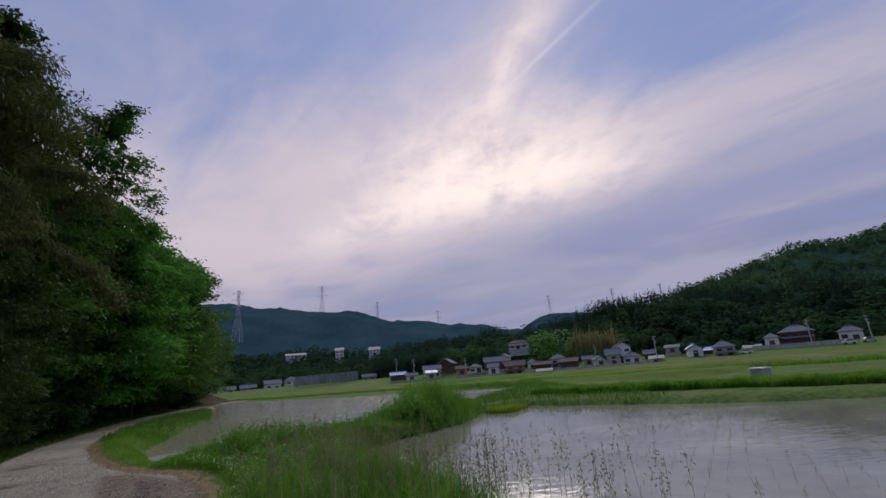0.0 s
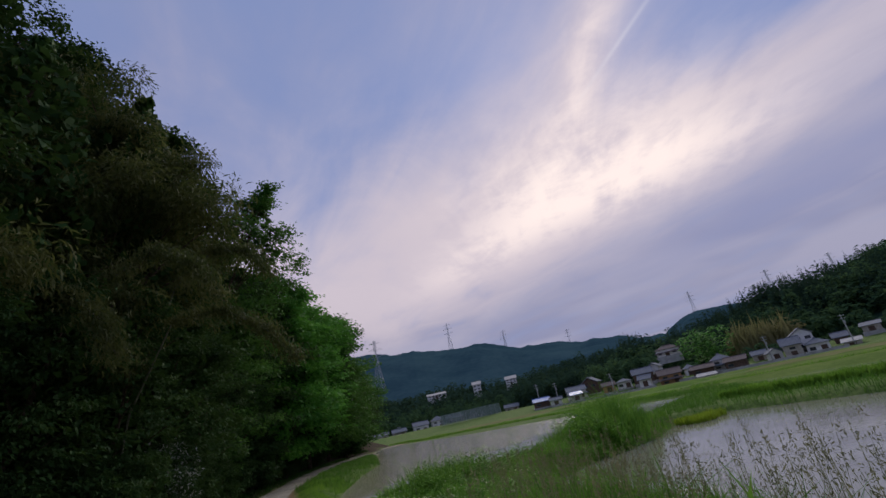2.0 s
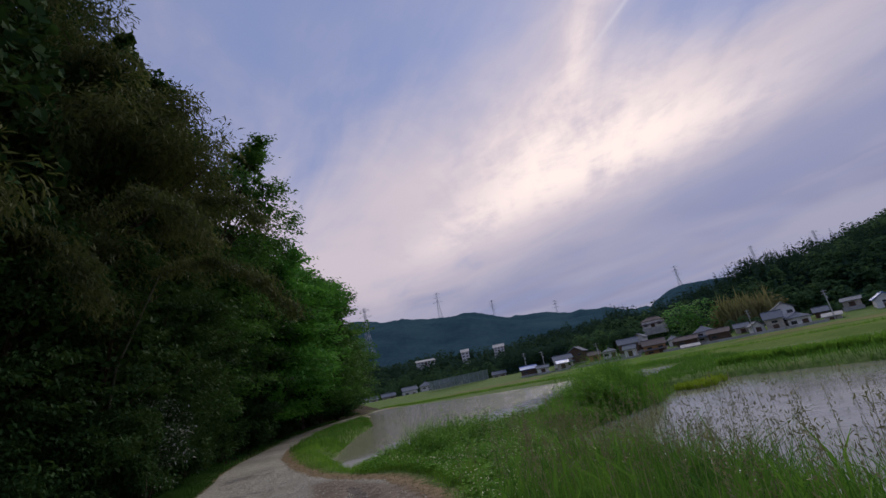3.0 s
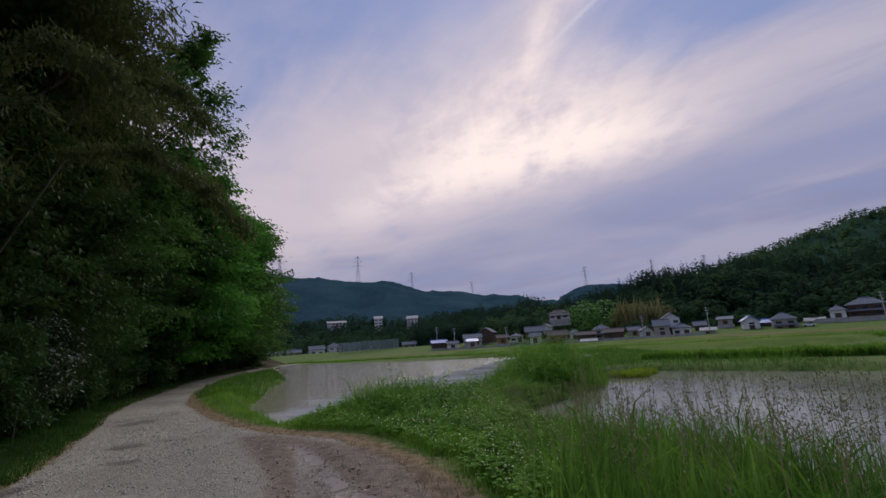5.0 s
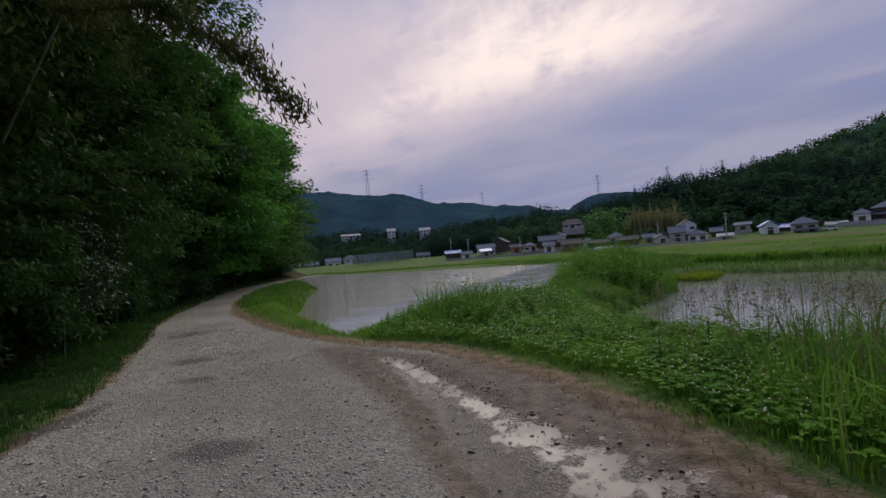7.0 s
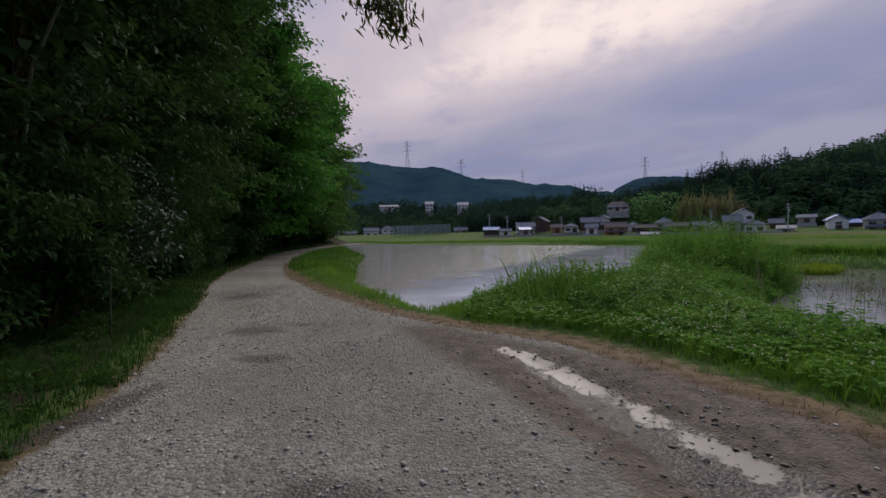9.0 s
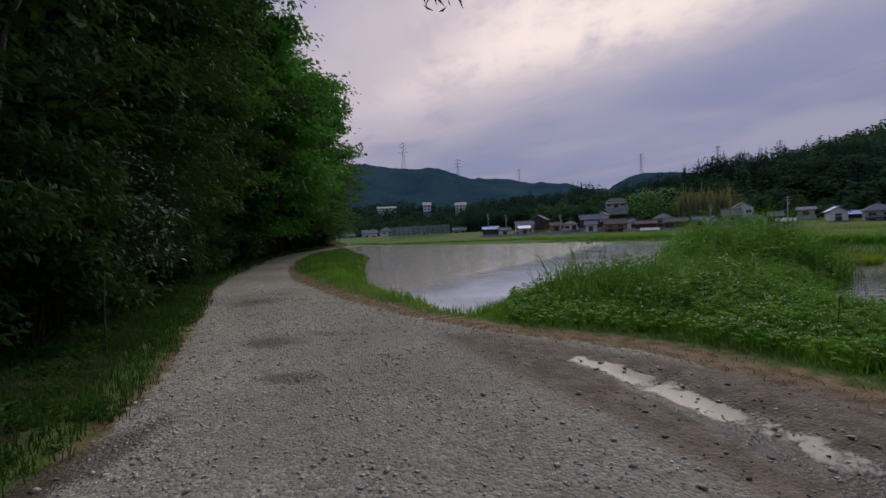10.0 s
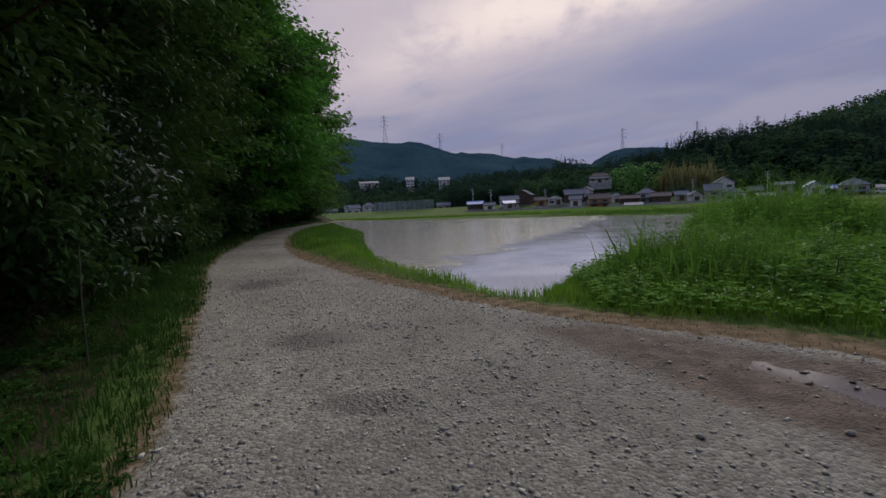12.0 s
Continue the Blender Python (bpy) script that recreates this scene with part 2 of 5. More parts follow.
GROUND = ground_material()
# pale base paints the sky's reflection onto the calm water
WATER_A = water_material("rippled_water_painted_sky", (0.52, 0.51, 0.51), (-7.5, 17.5, 0.38), 0.05)
WATER_B = water_material("paddy_water_still", (0.20, 0.195, 0.155), None, 0.10)
GRASS = foliage("grass_blades", (0.055, 0.175, 0.018), (0.235, 0.42, 0.055), 0.5, 0.45, 0.9)
BALK = foliage("balk_grass_blades", (0.032, 0.115, 0.016), (0.125, 0.27, 0.040), 0.5, 0.4, 0.9)
# verge plants, darkened in colour for the shade of the trees
VERGE_SHADED = foliage("shade_darkened_verge_plants", (0.018, 0.068, 0.012), (0.058, 0.142, 0.024), 0.6, 0.25, 1.2)
GRASS_DRY = foliage("dry_grass", (0.16, 0.13, 0.06), (0.32, 0.26, 0.13), 0.7, 0.2, 1.5)
REED = foliage("reed_blades", (0.038, 0.14, 0.020), (0.205, 0.40, 0.058), 0.5, 0.4, 1.5)
CLOVER = foliage("clover_leaves", (0.055, 0.19, 0.022), (0.22, 0.45, 0.055), 0.6, 0.45, 2.0)
RICE = foliage("rice_seedlings", (0.10, 0.15, 0.05), (0.18, 0.24, 0.08), 0.5, 0.3, 1.0)
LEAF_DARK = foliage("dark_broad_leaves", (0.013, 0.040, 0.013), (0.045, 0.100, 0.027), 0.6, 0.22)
LEAF_MID = foliage("mid_green_leaves", (0.026, 0.092, 0.020), (0.085, 0.21, 0.040), 0.5, 0.36)
LEAF_BRIGHT = foliage("fresh_maple_leaves", (0.032, 0.145, 0.024), (0.12, 0.355, 0.050), 0.5, 0.40)
LEAF_BAMBOO = foliage("bamboo_leaves", (0.030, 0.050, 0.018), (0.130, 0.132, 0.046), 0.6, 0.35, 0.5)
LEAF_PALE = foliage("pale_backed_leaves", (0.02, 0.05, 0.02), (0.06, 0.11, 0.05), 0.4, 0.25, 0.8, (0.86, (0.42, 0.44, 0.42)))
# far conifer and broadleaf greens lean to blue: haze painted in
FAR_CONIFER = foliage("hazed_far_conifers", (0.020, 0.046, 0.036), (0.040, 0.078, 0.050), 0.9, 0.3, 0.02)
FAR_BROAD = foliage("hazed_far_broadleaf", (0.038, 0.084, 0.048), (0.084, 0.155, 0.068), 0.9, 0.42, 0.02)
FAR_BAMBOO = foliage("far_bamboo", (0.15, 0.15, 0.065), (0.25, 0.225, 0.11), 0.8, 0.4, 0.05)
BARK = surface("bark", (0.035, 0.026, 0.020), (0.11, 0.085, 0.065), 6, 0.95, 0.6, 60)
# slope colour also carries painted haze
HILL_NEAR = surface("hazed_hillside_forest", (0.026, 0.058, 0.042), (0.045, 0.090, 0.056), 0.03, 0.95, 0.0, 0.25)
# blue haze of distance painted into the mountain forest's colour
HILL_FAR = surface("hazed_mountain_forest", (0.028, 0.062, 0.080), (0.045, 0.088, 0.102), 0.012, 0.95, 0.0, 0.12)


# ---------- ground plan ----------
ROAD_L = [(22, -16), (6, -4.2), (1, -0.6), (-2.6, 2.6), (-4.8, 5.3), (-6.2, 7.8), (-6.95, 9.4), (-7.6, 10.6), (-8.6, 12.0), (-9.9, 13.9),
          (-11.9, 16.6), (-14.0, 20.0), (-17.6, 27.3), (-20.6, 33.2), (-23.4, 41), (-25.5, 50), (-29, 64), (-36, 85)]
ROAD_R = [(25, -10), (9, -0.6), (4.5, 2.2), (2.0, 3.9), (0.3, 5.5), (-0.85, 7.4), (-1.1, 8.45), (-1.7, 9.7), (-2.4, 10.6), (-3.1, 11.45),
          (-4.8, 12.4), (-6.0, 13.3), (-8.0, 15.3), (-10.8, 18.6), (-13.4, 22.6), (-15.9, 27.5), (-19.2, 35.5), (-21.4, 43), (-23, 50), (-26.4, 64), (-33, 85)]
PADDY_A = [(-5.2, 14.45), (-4.6, 15.59), (-3.98, 16.66), (-1.31, 18.88), (0.03, 22.62), (1.01, 26.27), (3.77, 28.4), (5.72, 33.74), (8.39, 40.42), (-0.95, 47.98), (-12.08, 54.21), (-28.1, 68.45), (-29.88, 64.89), (-22.31, 49.76), (-17.59, 40.86), (-14.03, 33.92), (-11.99, 27.51), (-9.32, 20.66), (-8.61, 18.61), (-6.74, 16.39)]
PADDY_B = [(2.68, 9.1), (2.18, 10.1), (1.73, 10.83), (1.05, 12.1), (0.42, 12.95), (0.40, 14.47), (1.15, 15.92), (3.64, 19.29), (4.73, 22.47), (6.83, 23.57), (12.92, 18.02), (16.74, 16.1), (36.4, 8.46), (30.94, -7.01), (18.2, -2.92), (7.28, 4.09), (4.0, 6.55)]
MUD = [(-3.9, 11.35), (-3.0, 10.65), (-2.3, 9.5), (-1.9, 8.9), (-1.35, 8.2), (-0.95, 7.4), (0.2, 5.6), (-1.0, 5.4), (-2.3, 7.4), (-2.75, 8.7), (-3.1, 9.5), (-3.5, 10.4)]
MUD_SIDE = [(-4.6, 12.3), (-2.2, 10.7), (-0.8, 8.8), (0.9, 5.3), (-1.2, 4.6), (-2.4, 7.2), (-3.3, 9.2), (-5.4, 12.2)]
WATER_Z = -0.33


def signed_distance(poly, px, py):
    """Metres to the outline, negative inside."""
    pts = np.array(poly, float)
    best = np.full(px.shape, 1e9)
    inside = np.zeros(px.shape, bool)
    for (ax, ay), (bx, by) in zip(pts, np.roll(pts, -1, 0)):
        ex, ey = bx - ax, by - ay
        s = np.clip(((px - ax) * ex + (py - ay) * ey) / max(ex * ex + ey * ey, 1e-9), 0, 1)
        best = np.minimum(best, np.hypot(px - ax - s * ex, py - ay - s * ey))
        if ay != by:
            inside ^= ((ay > py) != (by > py)) & (px < ax + (py - ay) * ex / (by - ay))
    return np.where(inside, -best, best)


def smooth(lo, hi, v):
    s = np.clip((v - lo) / (hi - lo), 0, 1)
    return s * s * (3 - 2 * s)


def wobble(px, py, k=1.0, seed=0.0):
    return (np.sin(px * 1.3 * k + seed) * np.cos(py * 1.7 * k + seed * 2) + np.sin(px * 2.9 * k + py * 2.3 * k + seed) * 0.5
            + np.sin(px * 5.7 * k - py * 4.1 * k + seed * 3) * 0.25) / 1.75


ROAD = ROAD_L + ROAD_R[::-1]
WOOD = ROAD_L + [(-140, 120), (-140, -90), (22, -90)]


def ground_height(px, py):
    px, py = np.asarray(px, float), np.asarray(py, float)
    dist = np.hypot(px + 3, py - 6)
    z = -0.25 * smooth(12, 40, dist) - 2.0 * smooth(40, 170, dist) + 2.3 * smooth(182, 214, dist)
    road = signed_distance(ROAD, px, py)
    wood = signed_distance(WOOD, px, py)
    z = np.where(road < 3, z + 0.2 * smooth(12, 40, dist) * smooth(3, 0.5, road), z)
    z = z + 0.05 * wobble(px, py, 0.7) * smooth(0.1, 1.0, road)
    z = z + 0.018 * wobble(px, py, 1.8, 2.0) * smooth(0.2, -0.4, road)
    # bank, and an added hillside under the wood that blocks sky in its gaps
    z = z + 0.12 * smooth(-0.2, -1.2, wood) + 0.9 * np.clip(-wood - 2.6, 0, 15) * smooth(-1.6, -4.0, wood)
    # grassy bank beside the far paddy and balk between the paddies
    a, b = signed_distance(PADDY_A, px, py), signed_distance(PADDY_B, px, py)
    z = z + 0.14 * np.exp(-((road - 1.2) / 0.8) ** 2) * smooth(14, 18, py) * (wood > 0) * smooth(45, 30, py)
    basin = np.minimum(a, b)
    z = np.where(basin < 0.9, z + (-0.55 - z) * smooth(0.9, -0.45, basin + 0.12 * wobble(px, py, 1.1, 5)), z)
    # trench
    mud = signed_distance(MUD, px, py)
    z = z - 0.06 * smooth(0.15, -0.35, mud) + 0.014 * wobble(px, py, 3.4, 1.0) * smooth(0.2, -0.2, mud)
    return z


def spaced(dense_lo, dense_hi, step, lo, hi, grow=1.09):
    mid = list(np.arange(dense_lo, dense_hi, step))
    s, v, up = step, dense_hi, []
    while v < hi:
        up.append(v)
        s *= grow
        v += s
    s, v, down = step, dense_lo - step, []
    while v > lo:
        down.append(v)
        s *= grow
        v -= s
    return np.array(down[::-1] + mid + up)


def mesh_object(name, verts, faces, mat, smooth_faces=False):
    me = bpy.data.meshes.new(name)
    if isinstance(faces, np.ndarray):
        n, k = faces.shape
        me.vertices.add(len(verts))
        me.vertices.foreach_set("co", np.ascontiguousarray(verts, dtype=np.float32).ravel())
        me.loops.add(n * k)
        me.loops.foreach_set("vertex_index", np.ascontiguousarray(faces, dtype=np.int32).ravel())
        me.polygons.add(n)
        me.polygons.foreach_set("loop_start", np.arange(0, n * k, k, dtype=np.int32))
        me.update(calc_edges=True)
    else:
        me.from_pydata(verts, [], faces)
    if smooth_faces:
        me.polygons.foreach_set("use_smooth", np.ones(len(me.polygons), bool))
    if mat:
        me.materials.append(mat)
    return new(name, me)


def grid_faces(nx, ny):
    i = np.arange(nx * ny).reshape(ny, nx)
    return np.stack([i[:-1, :-1], i[:-1, 1:], i[1:, 1:], i[1:, :-1]], -1).reshape(-1, 4)


WET_SPOTS = [(-9.6, 14.9, 0.6, 0.8), (-6.75, 9.0, 0.25, 0.9), (-6.3, 10.55, 0.42, 0.22), (-7.2, 11.75, 0.55, 0.3), (-6.75, 12.2, 0.5, 0.16), (-4.4, 8.3, 0.5, 0.3)]


def build_ground():
    gx = spaced(-12.5, 4.0, 0.085, -2600, 2600)
    gy = spaced(4.0, 22.0, 0.09, -900, 3200)
    X, Y = np.meshgrid(gx, gy)
    Z = ground_height(X, Y)
    ob = mesh_object("ground", np.stack([X, Y, Z], -1).reshape(-1, 3), grid_faces(len(gx), len(gy)), GROUND, True)
    road = signed_distance(ROAD, X, Y)
    mud = signed_distance(MUD, X, Y)
    side = signed_distance(MUD_SIDE, X, Y)
    wet = np.zeros_like(X)
    for sx, sy, rx, ry in WET_SPOTS:
        wet = np.maximum(wet, np.exp(-(((X - sx) / rx) ** 2 + ((Y - sy) / ry) ** 2)) * 0.84)
    wet = np.maximum(wet, smooth(0.1, -0.25, mud) * 0.8)
    line = [(-3.75, 11.2), (-3.2, 10.6), (-2.8, 9.9), (-2.35, 9.2), (-1.95, 8.6), (-1.5, 7.8), (-1.0, 6.9), (-0.4, 5.8)]
    pool = np.exp(-(signed_distance(line + line[-2:0:-1], X, Y) / (0.14 + 0.56 * smooth(9.3, 7.4, Y))) ** 2) * (0.74 - 0.12 * smooth(9.3, 7.8, Y) + 0.16 * smooth(9.9, 10.6, Y))
    wood = signed_distance(WOOD, X, Y)
    layers = {"pool": pool, "litter_and_shade": smooth(-0.15, -0.9, wood), "road": smooth(0.25, -0.25, road), "mud": np.maximum(smooth(0.25, -0.3, mud), 0.9 * smooth(0.35, -0.45, side)),
              "dry": np.where(wood < 0.3, smooth(0.40, 0.05, road) * 0.62, smooth(0.95, 0.15, road) * 0.72), "wet": wet}
    for key, values in layers.items():
        at = ob.data.attributes.new(key, "FLOAT", "POINT")
        at.data.foreach_set("value", values.astype(np.float32).ravel())
    return tagged(ob, "grassy soil with a pale gravel track and muddy edge", "ground", kind="structure")


build_ground()


def flat_sheet(name, poly, z, mat, label):
    bm = bmesh.new()
    f = bm.faces.new([bm.verts.new((x, y, z)) for x, y in poly])
    if f.normal.z < 0:
        f.normal_flip()
    bm.normal_update()
    if f.normal.z < 0:
        bmesh.ops.reverse_faces(bm, faces=[f])
    me = bpy.data.meshes.new(name)
    bm.to_mesh(me)
    bm.free()
    me.materials.append(mat)
    return tagged(new(name, me), label, "water", kind="structure")


def grown(poly, d):
    """The outline pushed out by about d metres."""
    c = np.mean(np.array(poly), 0)
    return [tuple(np.array(p) + (np.array(p) - c) / np.linalg.norm(np.array(p) - c) * d) for p in poly]


flat_sheet("water", grown(PADDY_A, 0.5), WATER_Z, WATER_A, "flooded rice paddy water, wind-rippled, sky reflection partly painted in")
flat_sheet("water", grown(PADDY_B, 0.5), WATER_Z, WATER_B, "still flooded rice paddy water reflecting the clouds")


# ---------- hills ----------
def hill(name, profile, base_dist, ridge_dist, mat, rough, label, base_z=-3.0, eye=(-3, 6, 1.4), steps=44, az_step=0.2, relief=1.0):
    """A wooded hill whose ridge has the given (bearing, elevation) profile, seen from the track."""
    az = np.arange(profile[0][0], profile[-1][0] + 0.01, az_step)
    el = np.interp(az, [q[0] for q in profile], [q[1] for q in profile])
    rows = []
    for k in range(steps + 8):
        s = k / steps
        dist = base_dist + (ridge_dist - base_dist) * s
        top = np.tan(np.radians(el)) * ridge_dist + eye[2]
        lift = base_z + (top - base_z) * (np.sin(min(s, 1.0) * math.pi / 2) ** 1.15 if s <= 1 else 1 - (s - 1) * 1.2)
        x = eye[0] + np.sin(np.radians(az)) * dist
        y = eye[1] + np.cos(np.radians(az)) * dist
        bump = np.array([noise.fractal(Vector((a / rough, b / rough, 3.3)), 1.0, 2.0, 4) for a, b in zip(x, y)]) * rough * 0.18 * relief * min(1.0, s * 1.5)
        bump += np.array([noise.fractal(Vector((a / rough * 5, b / rough * 5, 7.7)), 0.9, 2.0, 3) for a, b in zip(x, y)]) * rough * 0.06 * relief * min(1.0, s * 1.5)
        rows.append(np.stack([x, y, lift + bump], -1))
    V = np.concatenate(rows)
    ob = mesh_object(name, V, grid_faces(len(az), len(rows)), mat, True)
    return tagged(ob, label, "hill", kind="structure"), np.array(rows)


MTN = [(-75, 5.45), (-60, 6.65), (-48, 8.05), (-36, 8.65), (-27, 8.8), (-23, 8.45), (-20.4, 8.5), (-18, 7.95), (-15.6, 7.55), (-12, 7.65), (-9, 6.85), (-6.5, 5.95), (-2, 5.55), (0.5, 5.05), (2, 5.15), (5, 4.55), (8, 3.95), (11, 3.65), (16, 3.45), (24, 3.05)]
FARHILL = [(8.5, 2.9), (10.5, 4.3), (13, 5.3), (15, 5.5), (18, 5.1), (22, 4.1), (26, 2.9)]
BIGHILL = [(20, 2.8), (26, 4.6), (30, 5.9), (34, 6.75), (37, 7.65), (40, 8.25), (44, 8.1), (47, 8.4), (52, 9.8), (60, 10.65), (75, 11.15), (95, 8.65), (120, 5.65)]
WOODHILL = [(3, 1.0), (5.5, 2.0), (9, 2.3), (13, 2.4), (17, 3.2), (20, 4.1), (24, 4.7), (28, 5.0), (33, 4.8), (40, 3.9), (50, 3.0), (62, 2.4)]
LOWWOOD = [(-36, 1.2), (-28, 1.8), (-22, 2.3), (-18, 1.9), (-13, 2.0), (-9, 1.6), (-5, 1.7), (0, 2.0), (4, 2.0), (8, 1.4), (12, 1.0)]
hill("mountain", MTN, 520, 1200, HILL_FAR, 120, "long forested mountain ridge in the distance, blue haze painted in", relief=0.42)
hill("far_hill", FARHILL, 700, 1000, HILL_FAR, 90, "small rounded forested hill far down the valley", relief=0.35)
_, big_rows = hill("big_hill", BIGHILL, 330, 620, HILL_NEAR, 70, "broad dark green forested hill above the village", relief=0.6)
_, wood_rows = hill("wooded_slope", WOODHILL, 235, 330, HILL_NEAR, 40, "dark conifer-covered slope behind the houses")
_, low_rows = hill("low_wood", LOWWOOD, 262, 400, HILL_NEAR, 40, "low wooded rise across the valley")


# ---------- builders ----------
RNG = np.random.default_rng(7)


def part(name, bm, mat, parent=None, label=""):
    """Link a bmesh as one mesh object, under a thing where one is given."""
    me = bpy.data.meshes.new(name)
    bm.to_mesh(me)
    bm.free()
    if mat:
        me.materials.append(mat)
    ob = new(name, me)
    ob.parent = parent
    if label:
        ob["label"] = label
    return ob


def empty(name, at, label, category, group="", turn=0.0):
    ob = new(name)
    ob.empty_display_size = 0.3
    ob.matrix_world = pose(*at, 0, 0, turn)
    return tagged(ob, label, category, group)


def box(bm, lo, hi, bevel=0.0):
    c = [(a + b) / 2 for a, b in zip(lo, hi)]
    s = [b - a for a, b in zip(lo, hi)]
    r = bmesh.ops.create_cube(bm, size=1.0, matrix=Matrix.Translation(c) @ Matrix.Diagonal((*s, 1)))
    if bevel:
        edges = list({e for v in r["verts"] for e in v.link_edges})
        bmesh.ops.bevel(bm, geom=edges, offset=bevel, segments=1, affect="EDGES")


def prism(bm, outline, depth0, depth1, axis="y"):
    """Outline in x-z pushed through along y (or in y-z along x)."""
    def at(p, d):
        return (p[0], d, p[1]) if axis == "y" else (d, p[0], p[1])
    a = [bm.verts.new(at(p, depth0)) for p in outline]
    b = [bm.verts.new(at(p, depth1)) for p in outline]
    bm.faces.new(a[::-1])
    bm.faces.new(b)
    for i in range(len(a)):
        j = (i + 1) % len(a)
        bm.faces.new((a[i], a[j], b[j], b[i]))
    bmesh.ops.recalc_face_normals(bm, faces=bm.faces[:])


def tube(bm, pts, radii, sides=7):
    """A tapered tube along a bent line."""
    rings = []
    for i, (p, r) in enumerate(zip(pts, radii)):
        p = Vector(p)
        d = Vector(pts[min(i + 1, len(pts) - 1)]) - Vector(pts[max(i - 1, 0)])
        q = d.to_track_quat("Z", "Y")
        rings.append([bm.verts.new(p + q @ Vector((math.cos(k * 2 * math.pi / sides) * r, math.sin(k * 2 * math.pi / sides) * r, 0))) for k in range(sides)])
    for a, b in zip(rings, rings[1:]):
        for k in range(sides):
            bm.faces.new((a[k], a[(k + 1) % sides], b[(k + 1) % sides], b[k]))
    bm.faces.new(rings[0][::-1])
    bm.faces.new(rings[-1])


def unit(v):
    return v / np.maximum(np.linalg.norm(v, axis=-1, keepdims=True), 1e-6)


def leaf_arrays(centre, along, up, length, width, fold=0.25):
    """Diamond leaves with a folded midrib, one quad each."""
    along = unit(along)
    side = unit(np.cross(along, up))
    nrm = np.cross(side, along)
    L, W = np.reshape(length, (-1, 1)), np.reshape(width, (-1, 1))
    v = np.stack([centre - along * L * 0.5, centre + side * W * 0.5 + nrm * W * fold - along * L * 0.05,
                  centre + along * L * 0.5 - nrm * L * 0.12, centre - side * W * 0.5 + nrm * W * fold - along * L * 0.05], 1)
    n = len(centre)
    return v.reshape(-1, 3), np.arange(4 * n).reshape(n, 4)


def clump_leaves(clumps, radius, per, flat, leaf, droop=0.2, spread=0.5, slim=0.6):
    """Leaves round clump centres: flattened sprays, tips outward and a little down."""
    n = len(clumps)
    c = np.repeat(clumps, per, 0)
    r = np.repeat(np.reshape(radius, (-1, 1)) * np.ones((n, 1)), per, 0)
    off = unit(RNG.normal(size=(n * per, 3))) * RNG.random((n * per, 1)) ** 0.45
    off[:, 2] *= flat
    p = c + off * r
    along = off * 1.0 + RNG.normal(size=off.shape) * spread
    along[:, 2] -= droop
    up = RNG.normal(size=off.shape) * 0.55 + np.array([0, 0, 1.0])
    size = leaf * (0.6 + 0.8 * RNG.random(n * per))
    return leaf_arrays(p, along, up, size * 1.15, size * slim)


def crown_clumps(n, rx, ry, z0, z1, shell=0.5, taper=0.0, lean=(0, 0)):
    d = unit(RNG.normal(size=(n, 3)))
    rad = shell + (1 - shell) * RNG.random((n, 1)) ** 0.6
    p = d * rad
    h = (p[:, 2] + 1) / 2
    k = 1 - taper * h
    lump = 1 + 0.22 * np.sin(d[:, 0] * 5 + d[:, 1] * 4) * np.cos(d[:, 2] * 6 + d[:, 0] * 3)
    return np.stack([p[:, 0] * rx * k * lump + lean[0] * h, p[:, 1] * ry * k * lump + lean[1] * h, z0 + (z1 - z0) * h], -1)


